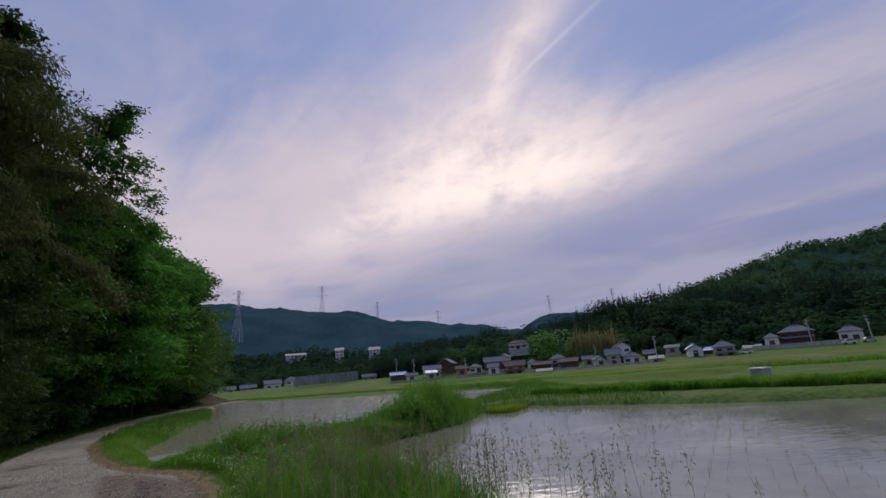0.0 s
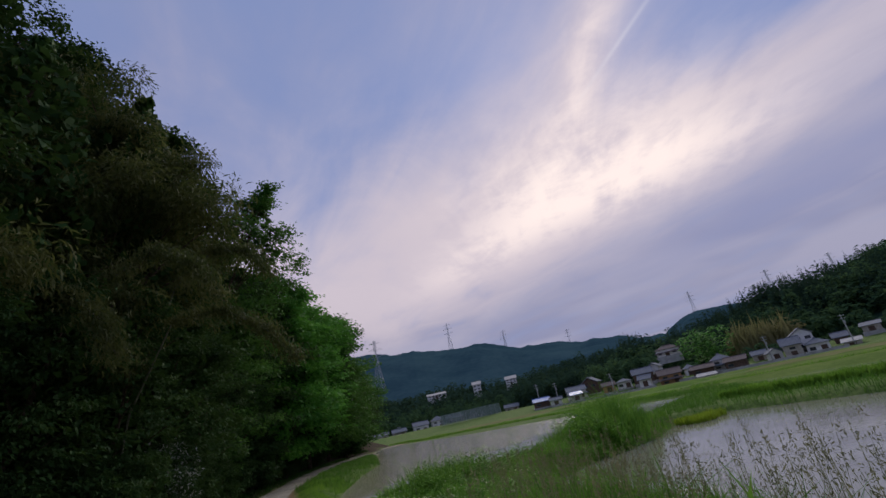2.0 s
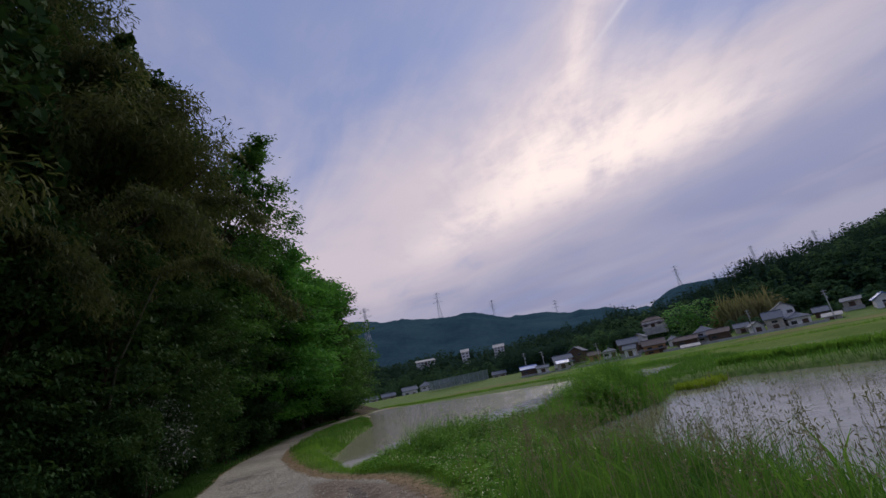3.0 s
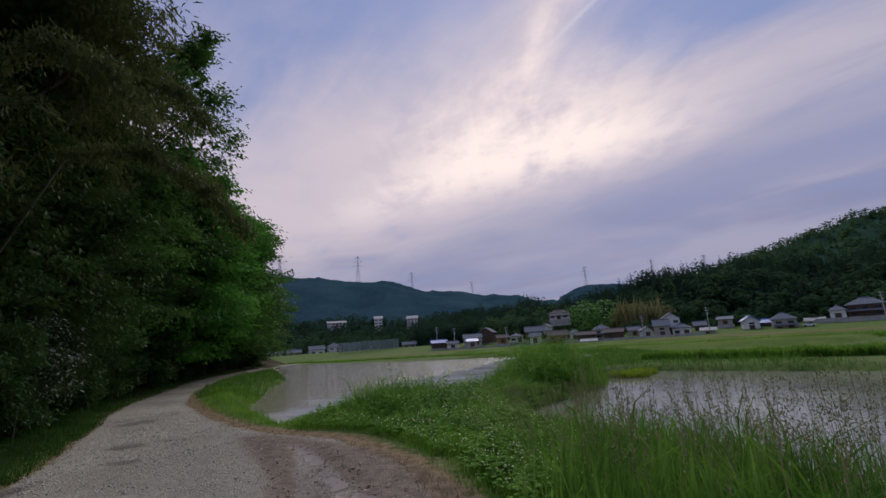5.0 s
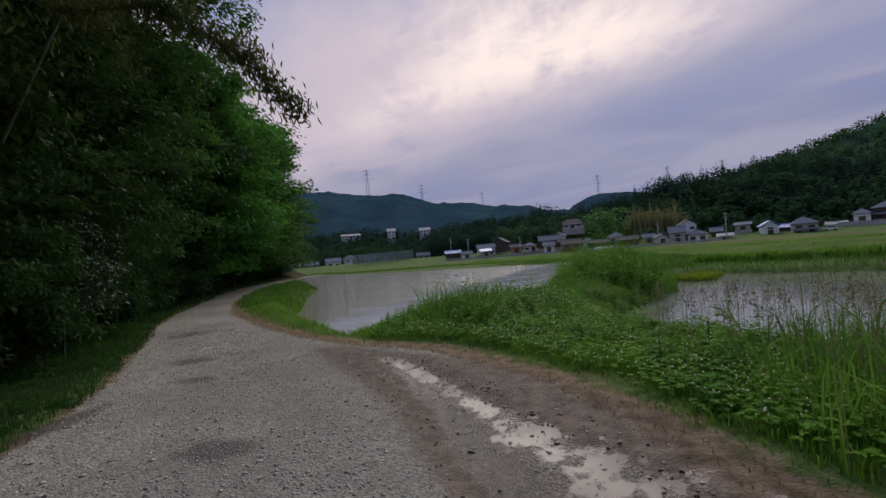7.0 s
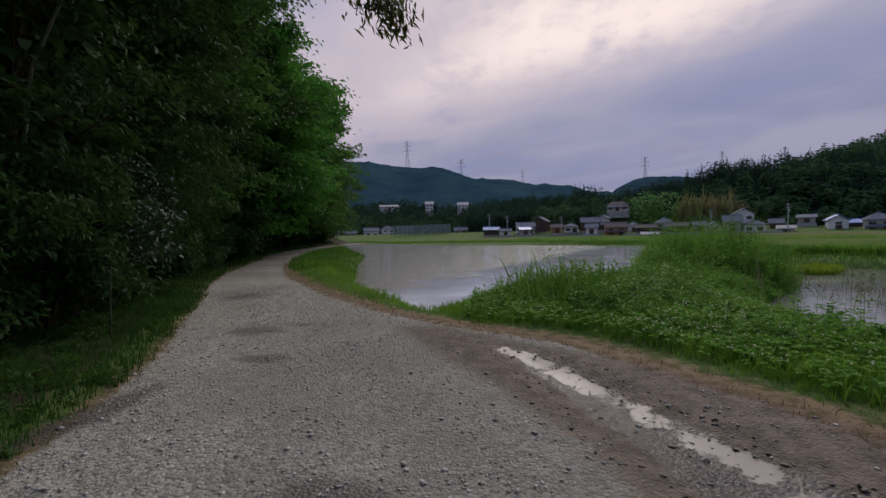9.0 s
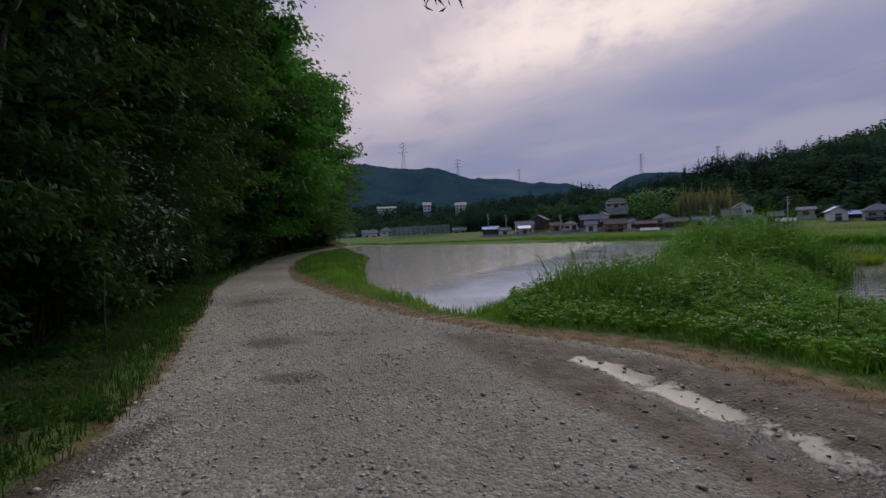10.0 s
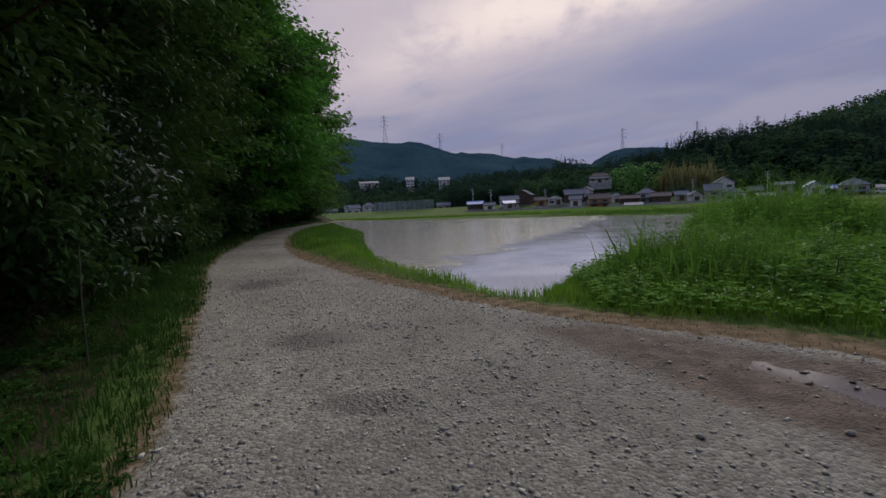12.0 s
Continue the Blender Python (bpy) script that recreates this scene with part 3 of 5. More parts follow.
def bough_leaves(height, radius, low, lean, taper, boughs, twigs, per, leaf, droop, slim):
    """Layered boughs: each reaches out from the trunk to the crown's outline and carries side twigs with clustered leaves."""
    t = (np.arange(boughs) + RNG.random(boughs)) / boughs
    a = np.arange(boughs) * 2.39996 + RNG.normal(size=boughs) * 0.5
    girth = np.maximum(np.sqrt(np.clip(1 - np.abs(2 * t - 0.92) ** 2.3, 0, 1)), 0.22) * (1 - taper * t)
    reach = radius * girth * (0.74 + 0.48 * RNG.random(boughs))
    z = height * (low + (1 - low) * t)
    out = np.stack([np.cos(a), np.sin(a), 0 * a], -1)
    axis = np.stack([lean[0] * t * t, lean[1] * t * t, z], -1)
    start = axis - np.array([0, 0, 1]) * (reach * 0.22)[:, None]
    tip = axis + out * reach[:, None] - np.array([0, 0, 1]) * (reach * droop * 0.5)[:, None]
    s = 0.22 + 0.80 * RNG.random((boughs, twigs)) ** 0.75
    w = RNG.normal(size=(boughs, twigs)) * 0.52 * np.clip(1.12 - s, 0.06, 1) * s
    side = np.stack([-np.sin(a), np.cos(a), 0 * a], -1)
    c = start[:, None] + (tip - start)[:, None] * s[..., None] + side[:, None] * (w * reach[:, None] * 1.5)[..., None]
    c[..., 2] += reach[:, None] * (0.22 * np.sin(np.pi * np.clip(s, 0, 1)) - 0.25 * np.abs(w)) + RNG.normal(size=s.shape) * 0.10
    way = out[:, None] + side[:, None] * np.sign(w)[..., None] * 0.7 + RNG.normal(size=c.shape) * 0.2
    c, way = c.reshape(-1, 3), unit(way.reshape(-1, 3))
    n = len(c) * per
    spread = leaf * 2.1
    q = np.repeat(c, per, 0) + np.repeat(way, per, 0) * (RNG.random((n, 1)) - 0.4) * spread * 2.6 + RNG.normal(size=(n, 3)) * np.array([0.6, 0.6, 0.28]) * spread
    q[:, 2] = np.maximum(q[:, 2], 0.3)
    along = np.repeat(way, per, 0) + RNG.normal(size=(n, 3)) * 0.45
    along[:, 2] -= droop + 0.15
    size = leaf * (0.6 + 0.8 * RNG.random(n))
    v, f = leaf_arrays(q, along, RNG.normal(size=q.shape) * 0.4 + np.array([0, 0, 1.0]), size * 1.15, size * slim)
    return v, f, c


def inner_shade_leaves(height, radius, low, lean, taper, count):
    """Dark filler round the trunk, opaque to the eye; its colour paints crown shade."""
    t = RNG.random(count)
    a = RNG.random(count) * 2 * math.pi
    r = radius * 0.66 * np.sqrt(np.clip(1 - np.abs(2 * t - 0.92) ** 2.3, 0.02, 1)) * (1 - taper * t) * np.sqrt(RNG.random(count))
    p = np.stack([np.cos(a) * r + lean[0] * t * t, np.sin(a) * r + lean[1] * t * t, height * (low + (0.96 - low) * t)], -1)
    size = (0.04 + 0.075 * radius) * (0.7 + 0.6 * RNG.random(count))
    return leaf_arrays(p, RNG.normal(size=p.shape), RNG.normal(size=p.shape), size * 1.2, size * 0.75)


def tree(x, y, height, radius, mat, label, leaf=0.16, clumps=170, per=130, low=0.12, flat=0.5, lean=(0, 0), clump_r=0.85, droop=0.2, taper=0.15, name="tree", trunk=0.16, slim=0.6, layered=True, inner=2600):
    z = float(ground_height(x, y))
    root = empty(name, (x, y, z - 0.05), label, "tree", "trees of the roadside wood")
    if layered:
        v, f, C = bough_leaves(height, radius, low, lean, taper, clumps // 3, 15, max(14, per // 4), leaf, droop, slim)
    else:
        B = crown_clumps(max(8, clumps // 6), radius * 0.92, radius * 0.92, height * low, height, 0.35, taper, lean)
        C = np.repeat(B, 7, 0)
        out = unit(C * np.array([1, 1, 0]) + 1e-3) * np.clip(RNG.normal(size=(len(C), 1)), -1.2, 1.0) * 0.26 * radius
        C = C + out + np.clip(RNG.normal(size=C.shape), -1.4, 1.4) * np.array([0.16, 0.16, 0.045]) * radius - np.array([0, 0, 0.35]) * np.abs(out).sum(1, keepdims=True) * droop
        C[:, 2] = np.maximum(C[:, 2], 0.3)
        v, f = clump_leaves(C, clump_r * (0.7 + 0.6 * RNG.random(len(C))), per, flat, leaf, droop, slim=slim)
    crown = mesh_object("crown", v, f, mat)
    crown.parent = root
    iv, iface = inner_shade_leaves(height, radius, low, lean, taper, inner)
    # same dark leaves in every crown, standing in for its inner shade
    inside = mesh_object("inner_shade_foliage", iv, iface, LEAF_DARK)
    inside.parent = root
    bm = bmesh.new()
    top = height * 0.86
    line = [(lean[0] * s * s * 0.8 + 0.15 * math.sin(s * 5 + x), lean[1] * s * s * 0.8 + 0.12 * math.cos(s * 4 + y), top * s) for s in np.linspace(0, 1, 8)]
    tube(bm, line, [trunk * (1.15 - s) + 0.02 for s in np.linspace(0, 1, 8)], 8)
    part("trunk", bm, BARK, root)
    for k in range(0, len(C), max(1, len(C) // 26)):
        tip = C[k]
        s = min(0.9, max(0.15, tip[2] / top - 0.16))
        base = Vector(line[int(s * 7)])
        mid = base.lerp(Vector(tip), 0.55) + Vector((0, 0, 0.25))
        bm = bmesh.new()
        tube(bm, [base, mid, tip], [trunk * 0.38 * (1.1 - s), trunk * 0.2, 0.012], 5)
        part("limb", bm, BARK, root)
    return root


# ---------- the wood beside the track ----------
DARK = "tall dark evergreen tree with dense foliage beside the track"
BROWN = "dense brownish-green bamboo thicket leaning over the track"
GREEN = "fresh green broadleaf tree with layered boughs over the track"
tree(-11.2, 8.0, 13.6, 3.3, LEAF_BAMBOO, BROWN, 0.19, 190, 230, 0.06, 0.8, (0.6, 0.3), 0.9, 0.7, name="bamboo_thicket", slim=0.22, layered=False)
tree(-12.6, 11.6, 15.2, 3.45, LEAF_BAMBOO, BROWN, 0.19, 200, 230, 0.10, 0.8, (1.6, 0.4), 0.9, 0.7, name="bamboo_thicket", slim=0.22, layered=False)
tree(-14.6, 14.8, 16.5, 3.9, LEAF_DARK, DARK, 0.18, 220, 140, 0.06, 0.6, (0.8, 0.3), 1.0)
tree(-15.8, 18.8, 14.6, 4.0, LEAF_MID, "tall broadleaf tree with loose twiggy outer boughs", 0.14, 200, 130, 0.10, 0.45, (4.6, 0.2), 0.9, taper=0.1, inner=450)
tree(-17.9, 22.8, 13.0, 4.6, LEAF_DARK, DARK, 0.18, 220, 140, 0.08, 0.55, (0.8, 0), 1.0)
tree(-19.3, 27.5, 13.8, 5.3, LEAF_BRIGHT, GREEN, 0.23, 240, 140, 0.12, 0.32, (1.0, 0), 1.05, 0.1)
tree(-21.5, 33.0, 14.0, 5.8, LEAF_BRIGHT, GREEN, 0.24, 250, 140, 0.12, 0.32, (1.2, 0), 1.1, 0.1)
tree(-24.0, 39.5, 13.4, 6.3, LEAF_MID, GREEN, 0.26, 250, 130, 0.14, 0.32, (2.9, 0.6), 1.15, 0.1)
tree(-26.4, 47.0, 12.0, 5.6, LEAF_MID, GREEN, 0.24, 180, 120, 0.12, 0.4, (0, 0), 1.2, 0.1)
tree(-29.4, 55.0, 10.8, 5.0, LEAF_MID, GREEN, 0.26, 150, 110, 0.05, 0.4, (0, 0), 1.2, 0.1)
tree(-34.5, 66.0, 10.5, 4.6, LEAF_DARK, DARK, 0.28, 130, 100, 0.04, 0.5, (0, 0), 1.3, 0.1)
tree(-40.5, 80.0, 10.5, 5.0, LEAF_DARK, DARK, 0.30, 120, 100, 0.04, 0.5, (0, 0), 1.4, 0.1)
tree(-35.0, 48.0, 13.0, 5.0, LEAF_DARK, DARK, 0.28, 130, 100, 0.04, 0.5, (0, 0), 1.4, 0.1)
tree(-16.4, 9.0, 19.0, 3.8, LEAF_DARK, DARK, 0.16, 210, 110, 0.05, 0.6, (0, 0), 1.1)
tree(-20.5, 15.5, 18.5, 4.5, LEAF_DARK, DARK, 0.22, 180, 80, 0.1, 0.6, (0, 0), 1.2)
tree(-24.5, 22.0, 17.0, 4.8, LEAF_DARK, DARK, 0.22, 170, 80, 0.1, 0.6, (0, 0), 1.3)
tree(-28.5, 31.0, 15.5, 5.0, LEAF_DARK, DARK, 0.24, 160, 80, 0.1, 0.6, (0, 0), 1.3)
tree(-10.2, 4.2, 12.5, 3.2, LEAF_DARK, DARK, 0.14, 190, 130, 0.06, 0.6, (0, 0), 1.1)
tree(-14.5, 3.0, 17.5, 4.0, LEAF_DARK, DARK, 0.15, 210, 120, 0.05, 0.6, (0, 0), 1.2)
# the next two stand out of view, added to block light from behind
tree(-8.6, 1.2, 12.0, 3.5, LEAF_DARK, DARK, 0.14, 180, 130, 0.06, 0.6, (1.0, 0), 1.1)
tree(-6.5, -1.5, 13.0, 3.6, LEAF_DARK, DARK, 0.24, 110, 80, 0.06, 0.6, (0, 0), 1.2)
tree(-16.2, 12.4, 18.0, 4.2, LEAF_DARK, DARK, 0.18, 210, 110, 0.04, 0.7, (0, 0), 1.2)
tree(-17.5, 6.0, 18.0, 4.2, LEAF_DARK, DARK, 0.17, 200, 110, 0.04, 0.7, (0, 0), 1.2)
tree(-20.0, 19.5, 14.0, 4.2, LEAF_DARK, DARK, 0.24, 170, 80, 0.04, 0.7, (0, 0), 1.2)
tree(-24.2, 27.5, 13.0, 4.6, LEAF_DARK, DARK, 0.24, 160, 80, 0.04, 0.7, (0, 0), 1.2)

LOWTREE = "low dense evergreen hanging over the grass verge"
for lx, ly, lh, lr in ((-8.9, 5.6, 5.6, 1.8), (-9.7, 8.4, 6.2, 1.9), (-10.4, 11.0, 6.6, 1.9), (-11.7, 13.6, 6.6, 2.0), (-13.2, 16.2, 6.4, 2.0)):
    tree(lx, ly, lh, lr, LEAF_DARK, LOWTREE, 0.105, 120, 100, 0.22, 0.6, (1.1, 0.1), 0.6, 0.3, taper=0.1, trunk=0.07, slim=0.5, inner=900)


def shrub(x, y, height, radius, mat, label, leaf=0.065, clumps=64, per=170, name="shrub", category="shrub"):
    z = float(ground_height(x, y))
    root = empty(name, (x, y, z - 0.03), label, category, "undergrowth at the edge of the wood")
    C = crown_clumps(clumps, radius, radius, 0.1 * height, height, 0.4, 0.25)
    v, f = clump_leaves(C, 0.42 * (0.7 + 0.6 * RNG.random(len(C))), per, 0.6, leaf, 0.35, slim=0.5)
    ob = mesh_object("foliage", v, f, mat)
    ob.parent = root
    bm = bmesh.new()
    for k in range(0, len(C), max(1, len(C) // 9)):
        t = C[k]
        tube(bm, [(t[0] * 0.05, t[1] * 0.05, 0), (t[0] * 0.45, t[1] * 0.4, t[2] * 0.6), tuple(t)], [0.022, 0.014, 0.006], 5)
    part("stem", bm, BARK, root)
    return root


UNDER = "dark leafy undergrowth at the edge of the wood"
for sx, sy, sh, sr, sm, sl in [(-8.2, 6.4, 1.8, 1.1, LEAF_DARK, UNDER), (-8.9, 8.0, 2.2, 1.2, LEAF_DARK, UNDER), (-9.4, 9.6, 2.5, 1.25, LEAF_DARK, UNDER), (-9.9, 11.1, 2.6, 1.2, LEAF_DARK, "green glossy-leaved shrub under the bamboo"),
                               (-10.7, 12.7, 2.9, 1.15, LEAF_PALE, "shrub with pale silvery leaves hanging beside the track"), (-11.8, 14.3, 2.5, 1.2, LEAF_DARK, UNDER), (-12.9, 16.0, 2.3, 1.2, LEAF_DARK, UNDER),
                               (-14.2, 18.2, 2.2, 1.2, LEAF_DARK, UNDER), (-15.7, 20.8, 2.3, 1.3, LEAF_DARK, UNDER), (-17.3, 23.8, 2.4, 1.4, LEAF_DARK, UNDER),
                               (-18.9, 27.0, 2.4, 1.4, LEAF_DARK, UNDER), (-20.9, 31.2, 2.4, 1.5, LEAF_DARK, UNDER), (-22.8, 35.6, 2.4, 1.5, LEAF_DARK, UNDER), (-25.0, 41.5, 2.2, 1.5, LEAF_DARK, UNDER),
                               (-10.8, 9.2, 4.4, 1.6, LEAF_DARK, UNDER), (-11.6, 12.0, 4.6, 1.6, LEAF_DARK, UNDER), (-13.4, 15.2, 4.4, 1.7, LEAF_DARK, UNDER), (-10.0, 6.6, 4.0, 1.5, LEAF_DARK, UNDER)]:
    shrub(sx, sy, sh, sr, sm, sl, 0.075 if sm is LEAF_PALE else 0.070 + 0.0018 * sy, per=110 if sy > 16 else 190)


def bamboo_spray(line, label, spread=0.5, per=110, leaf=0.17):
    """An arching bamboo culm with drooping leaves along its outer half."""
    x0, y0, z0 = line[0]
    root = empty("bamboo_culm", line[0], label, "bamboo", "arching bamboo culms")
    pts = [Vector(p) - Vector(line[0]) for p in line]
    bm = bmesh.new()
    tube(bm, pts, list(np.linspace(0.03, 0.006, len(pts))), 6)
    part("culm", bm, BAMBOO_CULM, root)
    c = []
    for a, b in zip(pts[2:], pts[3:]):
        for s in np.linspace(0, 1, 7):
            c.append(a.lerp(b, s))
    c = np.array([tuple(p) for p in c])
    n = len(c) * per
    p = np.repeat(c, per, 0) + RNG.normal(size=(n, 3)) * np.array([spread, spread, spread * 0.6]) * 0.36
    along = RNG.normal(size=(n, 3)) * 0.45 + np.array([0.25, 0.05, -0.9])
    v, f = leaf_arrays(p, along, RNG.normal(size=(n, 3)), leaf * (0.6 + 0.7 * RNG.random(n)), 0.028 + 0.012 * RNG.random(n))
    ob = mesh_object("foliage", v, f, LEAF_BAMBOO)
    ob.parent = root
    return root


BAMBOO_CULM = surface("bamboo_culm", (0.030, 0.036, 0.016), (0.070, 0.072, 0.032), 5, 0.5, 0.1, 30)
ARCH = "thin bamboo culm arching over the track with drooping leaves"
bamboo_spray([(-9.6, 10.4, 0.2), (-9.2, 10.6, 3.4), (-8.2, 10.9, 5.6), (-6.9, 11.3, 5.7), (-5.8, 11.6, 4.9), (-5.05, 11.8, 3.95)], ARCH, 0.42)
bamboo_spray([(-10.2, 9.2, 0.2), (-9.9, 9.3, 4.0), (-9.0, 9.5, 6.6), (-7.6, 9.8, 7.2), (-6.6, 10.0, 6.6), (-6.0, 10.2, 5.6)], ARCH, 0.5)
bamboo_spray([(-10.8, 11.8, 0.3), (-10.5, 12.0, 4.4), (-9.8, 12.4, 7.4), (-8.8, 13.0, 8.6), (-7.8, 13.4, 8.4), (-7.1, 13.7, 7.4)], ARCH, 0.5)
bamboo_spray([(-10.0, 7.6, 0.2), (-9.7, 7.7, 3.4), (-9.0, 7.9, 5.4), (-8.0, 8.1, 5.8), (-7.2, 8.3, 5.0), (-6.8, 8.4, 4.1)], ARCH, 0.5)


# ---------- far woods ----------
def far_trees(name, rows, count, height, mat, label, conifer=0.5, quads=54, size=1.3, lo=0.0, hi=1.0, az=None):
    """Many trees on a hillside, each a ragged stack of small leaf cards."""
    R, C, _ = rows.shape
    i = RNG.integers(int(lo * (R - 9)), max(int(hi * (R - 8)), int(lo * (R - 9)) + 1), count)
    lo_c, hi_c = (0, C - 1) if az is None else az
    j = RNG.integers(lo_c, hi_c, count)
    base = rows[i, j] + RNG.normal(size=(count, 3)) * np.array([1.5, 1.5, 0.3])
    h = height * (0.65 + 0.6 * RNG.random(count))
    con = RNG.random(count) < conifer
    t = RNG.random((count, quads))
    ang = RNG.random((count, quads)) * 2 * math.pi
    rad = np.where(con[:, None], (1.0 - t) * 0.17, np.sqrt(np.clip(1 - (2 * t - 1.05) ** 2, 0, 1)) * 0.42) * h[:, None] * np.sqrt(0.35 + 0.65 * RNG.random((count, quads)))
    p = np.stack([base[:, None, 0] + np.cos(ang) * rad, base[:, None, 1] + np.sin(ang) * rad, base[:, None, 2] + h[:, None] * (0.05 + 0.95 * t)], -1).reshape(-1, 3)
    along = np.stack([np.cos(ang), np.sin(ang), np.where(con[:, None], -0.35, 0.1) + 0 * ang], -1).reshape(-1, 3) + RNG.normal(size=p.shape) * 0.3
    s = size * (0.6 + 0.8 * RNG.random(len(p))) * np.where(np.repeat(con, quads), 1.25 - t.reshape(-1), 1.0)
    v, f = leaf_arrays(p, along, RNG.normal(size=p.shape) * 0.15 + np.array([0, -0.35, 0.8]), s * 1.5, s)
    return tagged(mesh_object(name, v, f, mat), label, "woods", kind="stuff")


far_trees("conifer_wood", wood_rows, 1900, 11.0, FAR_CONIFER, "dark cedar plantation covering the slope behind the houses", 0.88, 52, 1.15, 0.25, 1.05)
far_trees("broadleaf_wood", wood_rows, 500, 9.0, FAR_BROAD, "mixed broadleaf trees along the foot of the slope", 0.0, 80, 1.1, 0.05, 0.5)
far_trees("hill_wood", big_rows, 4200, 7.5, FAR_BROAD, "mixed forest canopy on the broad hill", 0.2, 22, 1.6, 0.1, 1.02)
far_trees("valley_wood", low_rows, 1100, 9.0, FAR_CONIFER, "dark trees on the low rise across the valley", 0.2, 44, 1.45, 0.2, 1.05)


def grove(name, az0, az1, dist, depth, count, height, mat, label, conifer=0.0, base_z=-2.0, quads=110, size=0.9):
    a = np.radians(az0 + (az1 - az0) * RNG.random(count))
    d = dist + depth * RNG.random(count)
    rows = np.stack([-3 + np.sin(a) * d, 6 + np.cos(a) * d, np.full(count, base_z) + (d - dist) * 0.12], -1)[None].repeat(10, 0)
    return far_trees(name, rows, count, height, mat, label, conifer, quads, size, 0, 0.2)


grove("cedar_clump", -8.5, 1.0, 232, 26, 70, 12.0, FAR_CONIFER, "rounded dark wood behind the village", 0.15, -1.0)
grove("broadleaf_trees", 0.5, 8.0, 222, 22, 46, 9.5, FAR_BROAD, "rounded green trees behind the village roofs", 0.0, -0.5)
grove("bamboo_grove", 17.0, 22.5, 228, 12, 40, 11.0, FAR_BAMBOO, "yellowish bamboo grove at the foot of the slope", 0.0, -1.0)
grove("bright_tree", 12.6, 15.8, 224, 6, 10, 13.0, LEAF_BRIGHT, "bright green round-crowned tree behind the roofs", 0.0, 1.0)
grove("garden_trees", 5.0, 38.0, 205, 12, 60, 4.5, FAR_BROAD, "garden shrubs and small trees between the houses", 0.1, -2.3)
grove("valley_trees", -30.0, -7.0, 250, 40, 90, 8.5, FAR_BROAD, "scattered trees between the valley houses", 0.1, -2.0)


# ---------- grass, reeds, flowers ----------
def scatter(n, x0, x1, y0, y1, keep):
    px, py = x0 + (x1 - x0) * RNG.random(n), y0 + (y1 - y0) * RNG.random(n)
    k = keep(px, py)
    return px[k], py[k]


def blades(name, px, py, height, width, mat, label, lean=0.45, pz=None, kind="stuff"):
    """Bent grass blades, three triangles each."""
    n = len(px)
    z = ground_height(px, py) if pz is None else pz
    h = height * (0.45 + 0.75 * RNG.random(n)) * (1 + 0.28 * wobble(px, py, 1.6, 6))
    a = RNG.random(n) * 2 * math.pi
    b = RNG.random(n) * 2 * math.pi
    bend = lean * h * RNG.random(n)
    side = np.stack([np.cos(a), np.sin(a), 0 * a], -1) * np.reshape(width * (0.6 + 0.8 * RNG.random(n)), (-1, 1)) * 0.5
    out = np.stack([np.cos(b), np.sin(b), 0 * b], -1)
    root = np.stack([px, py, z - 0.02], -1)
    mid = root + out * (bend * 0.3)[:, None] + np.array([0, 0, 1]) * (h * 0.58)[:, None]
    tip = root + out * bend[:, None] + np.array([0, 0, 1]) * (h * (1 - 0.25 * RNG.random(n)))[:, None]
    v = np.stack([root - side, root + side, mid - side * 0.75, mid + side * 0.75, tip], 1).reshape(-1, 3)
    i = np.arange(n)[:, None] * 5
    f = np.concatenate([i + np.array([0, 1, 2]), i + np.array([1, 3, 2]), i + np.array([2, 3, 4])])
    return tagged(mesh_object(name, v, f, mat), label, "grass", kind=kind)


def bamboo_plumes(n):
    """Upright feathery bamboo stems standing close together on the slope."""
    a = np.radians(17.2 + 5.2 * RNG.random(n))
    d = 224 + 14 * RNG.random(n)
    bx, by = -3 + np.sin(a) * d, 6 + np.cos(a) * d
    blades("bamboo_plumes", bx, by, 14.5, 0.75, FAR_BAMBOO, "tan upright bamboo stems at the foot of the slope", 0.22, -1.0 + (d - 224) * 0.12)


bamboo_plumes(520)


def sd_all(px, py):
    return signed_distance(ROAD, px, py), signed_distance(WOOD, px, py), signed_distance(PADDY_A, px, py), signed_distance(PADDY_B, px, py)


def bank_keep(near=0.25):
    def keep(px, py):
        r, w, a, b = sd_all(px, py)
        bare = 0.5 * smooth(1.3, 0.2, signed_distance(MUD, px, py))
        return (r > near + bare + 0.35 * RNG.random(len(px)) ** 2 + 0.24 * wobble(px, py, 1.7)) & (w > 0) & (a > 0.1) & (b > 0.1)
    return keep


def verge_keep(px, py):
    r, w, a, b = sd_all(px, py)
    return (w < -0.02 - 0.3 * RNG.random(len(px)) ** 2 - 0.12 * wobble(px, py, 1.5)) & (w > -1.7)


px, py = scatter(95000, -5, 3.0, 7, 18, bank_keep(0.4))
blades("clover_bank_grass", px, py, 0.15 * smooth(0.15, 1.2, signed_distance(ROAD, px, py)) + 0.05, 0.009, GRASS, "lush mixed grass on the bank beside the puddle", 0.8)
px, py = scatter(125000, -13, 4.5, 5, 24, bank_keep())
blades("bank_grass", px, py, (0.22 + 0.10 * wobble(px, py, 0.8, 3)) * (0.3 + 0.7 * smooth(0.15, 1.1, signed_distance(ROAD, px, py))), 0.011, GRASS, "short lush green grass on the bank by the paddies", 0.6)
px, py = scatter(70000, -24, 12, 20, 50, bank_keep(0.15))
blades("balk_grass", px, py, 0.28, 0.022, BALK, "green grass on the far banks and balks", 0.5)
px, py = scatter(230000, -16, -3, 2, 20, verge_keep)
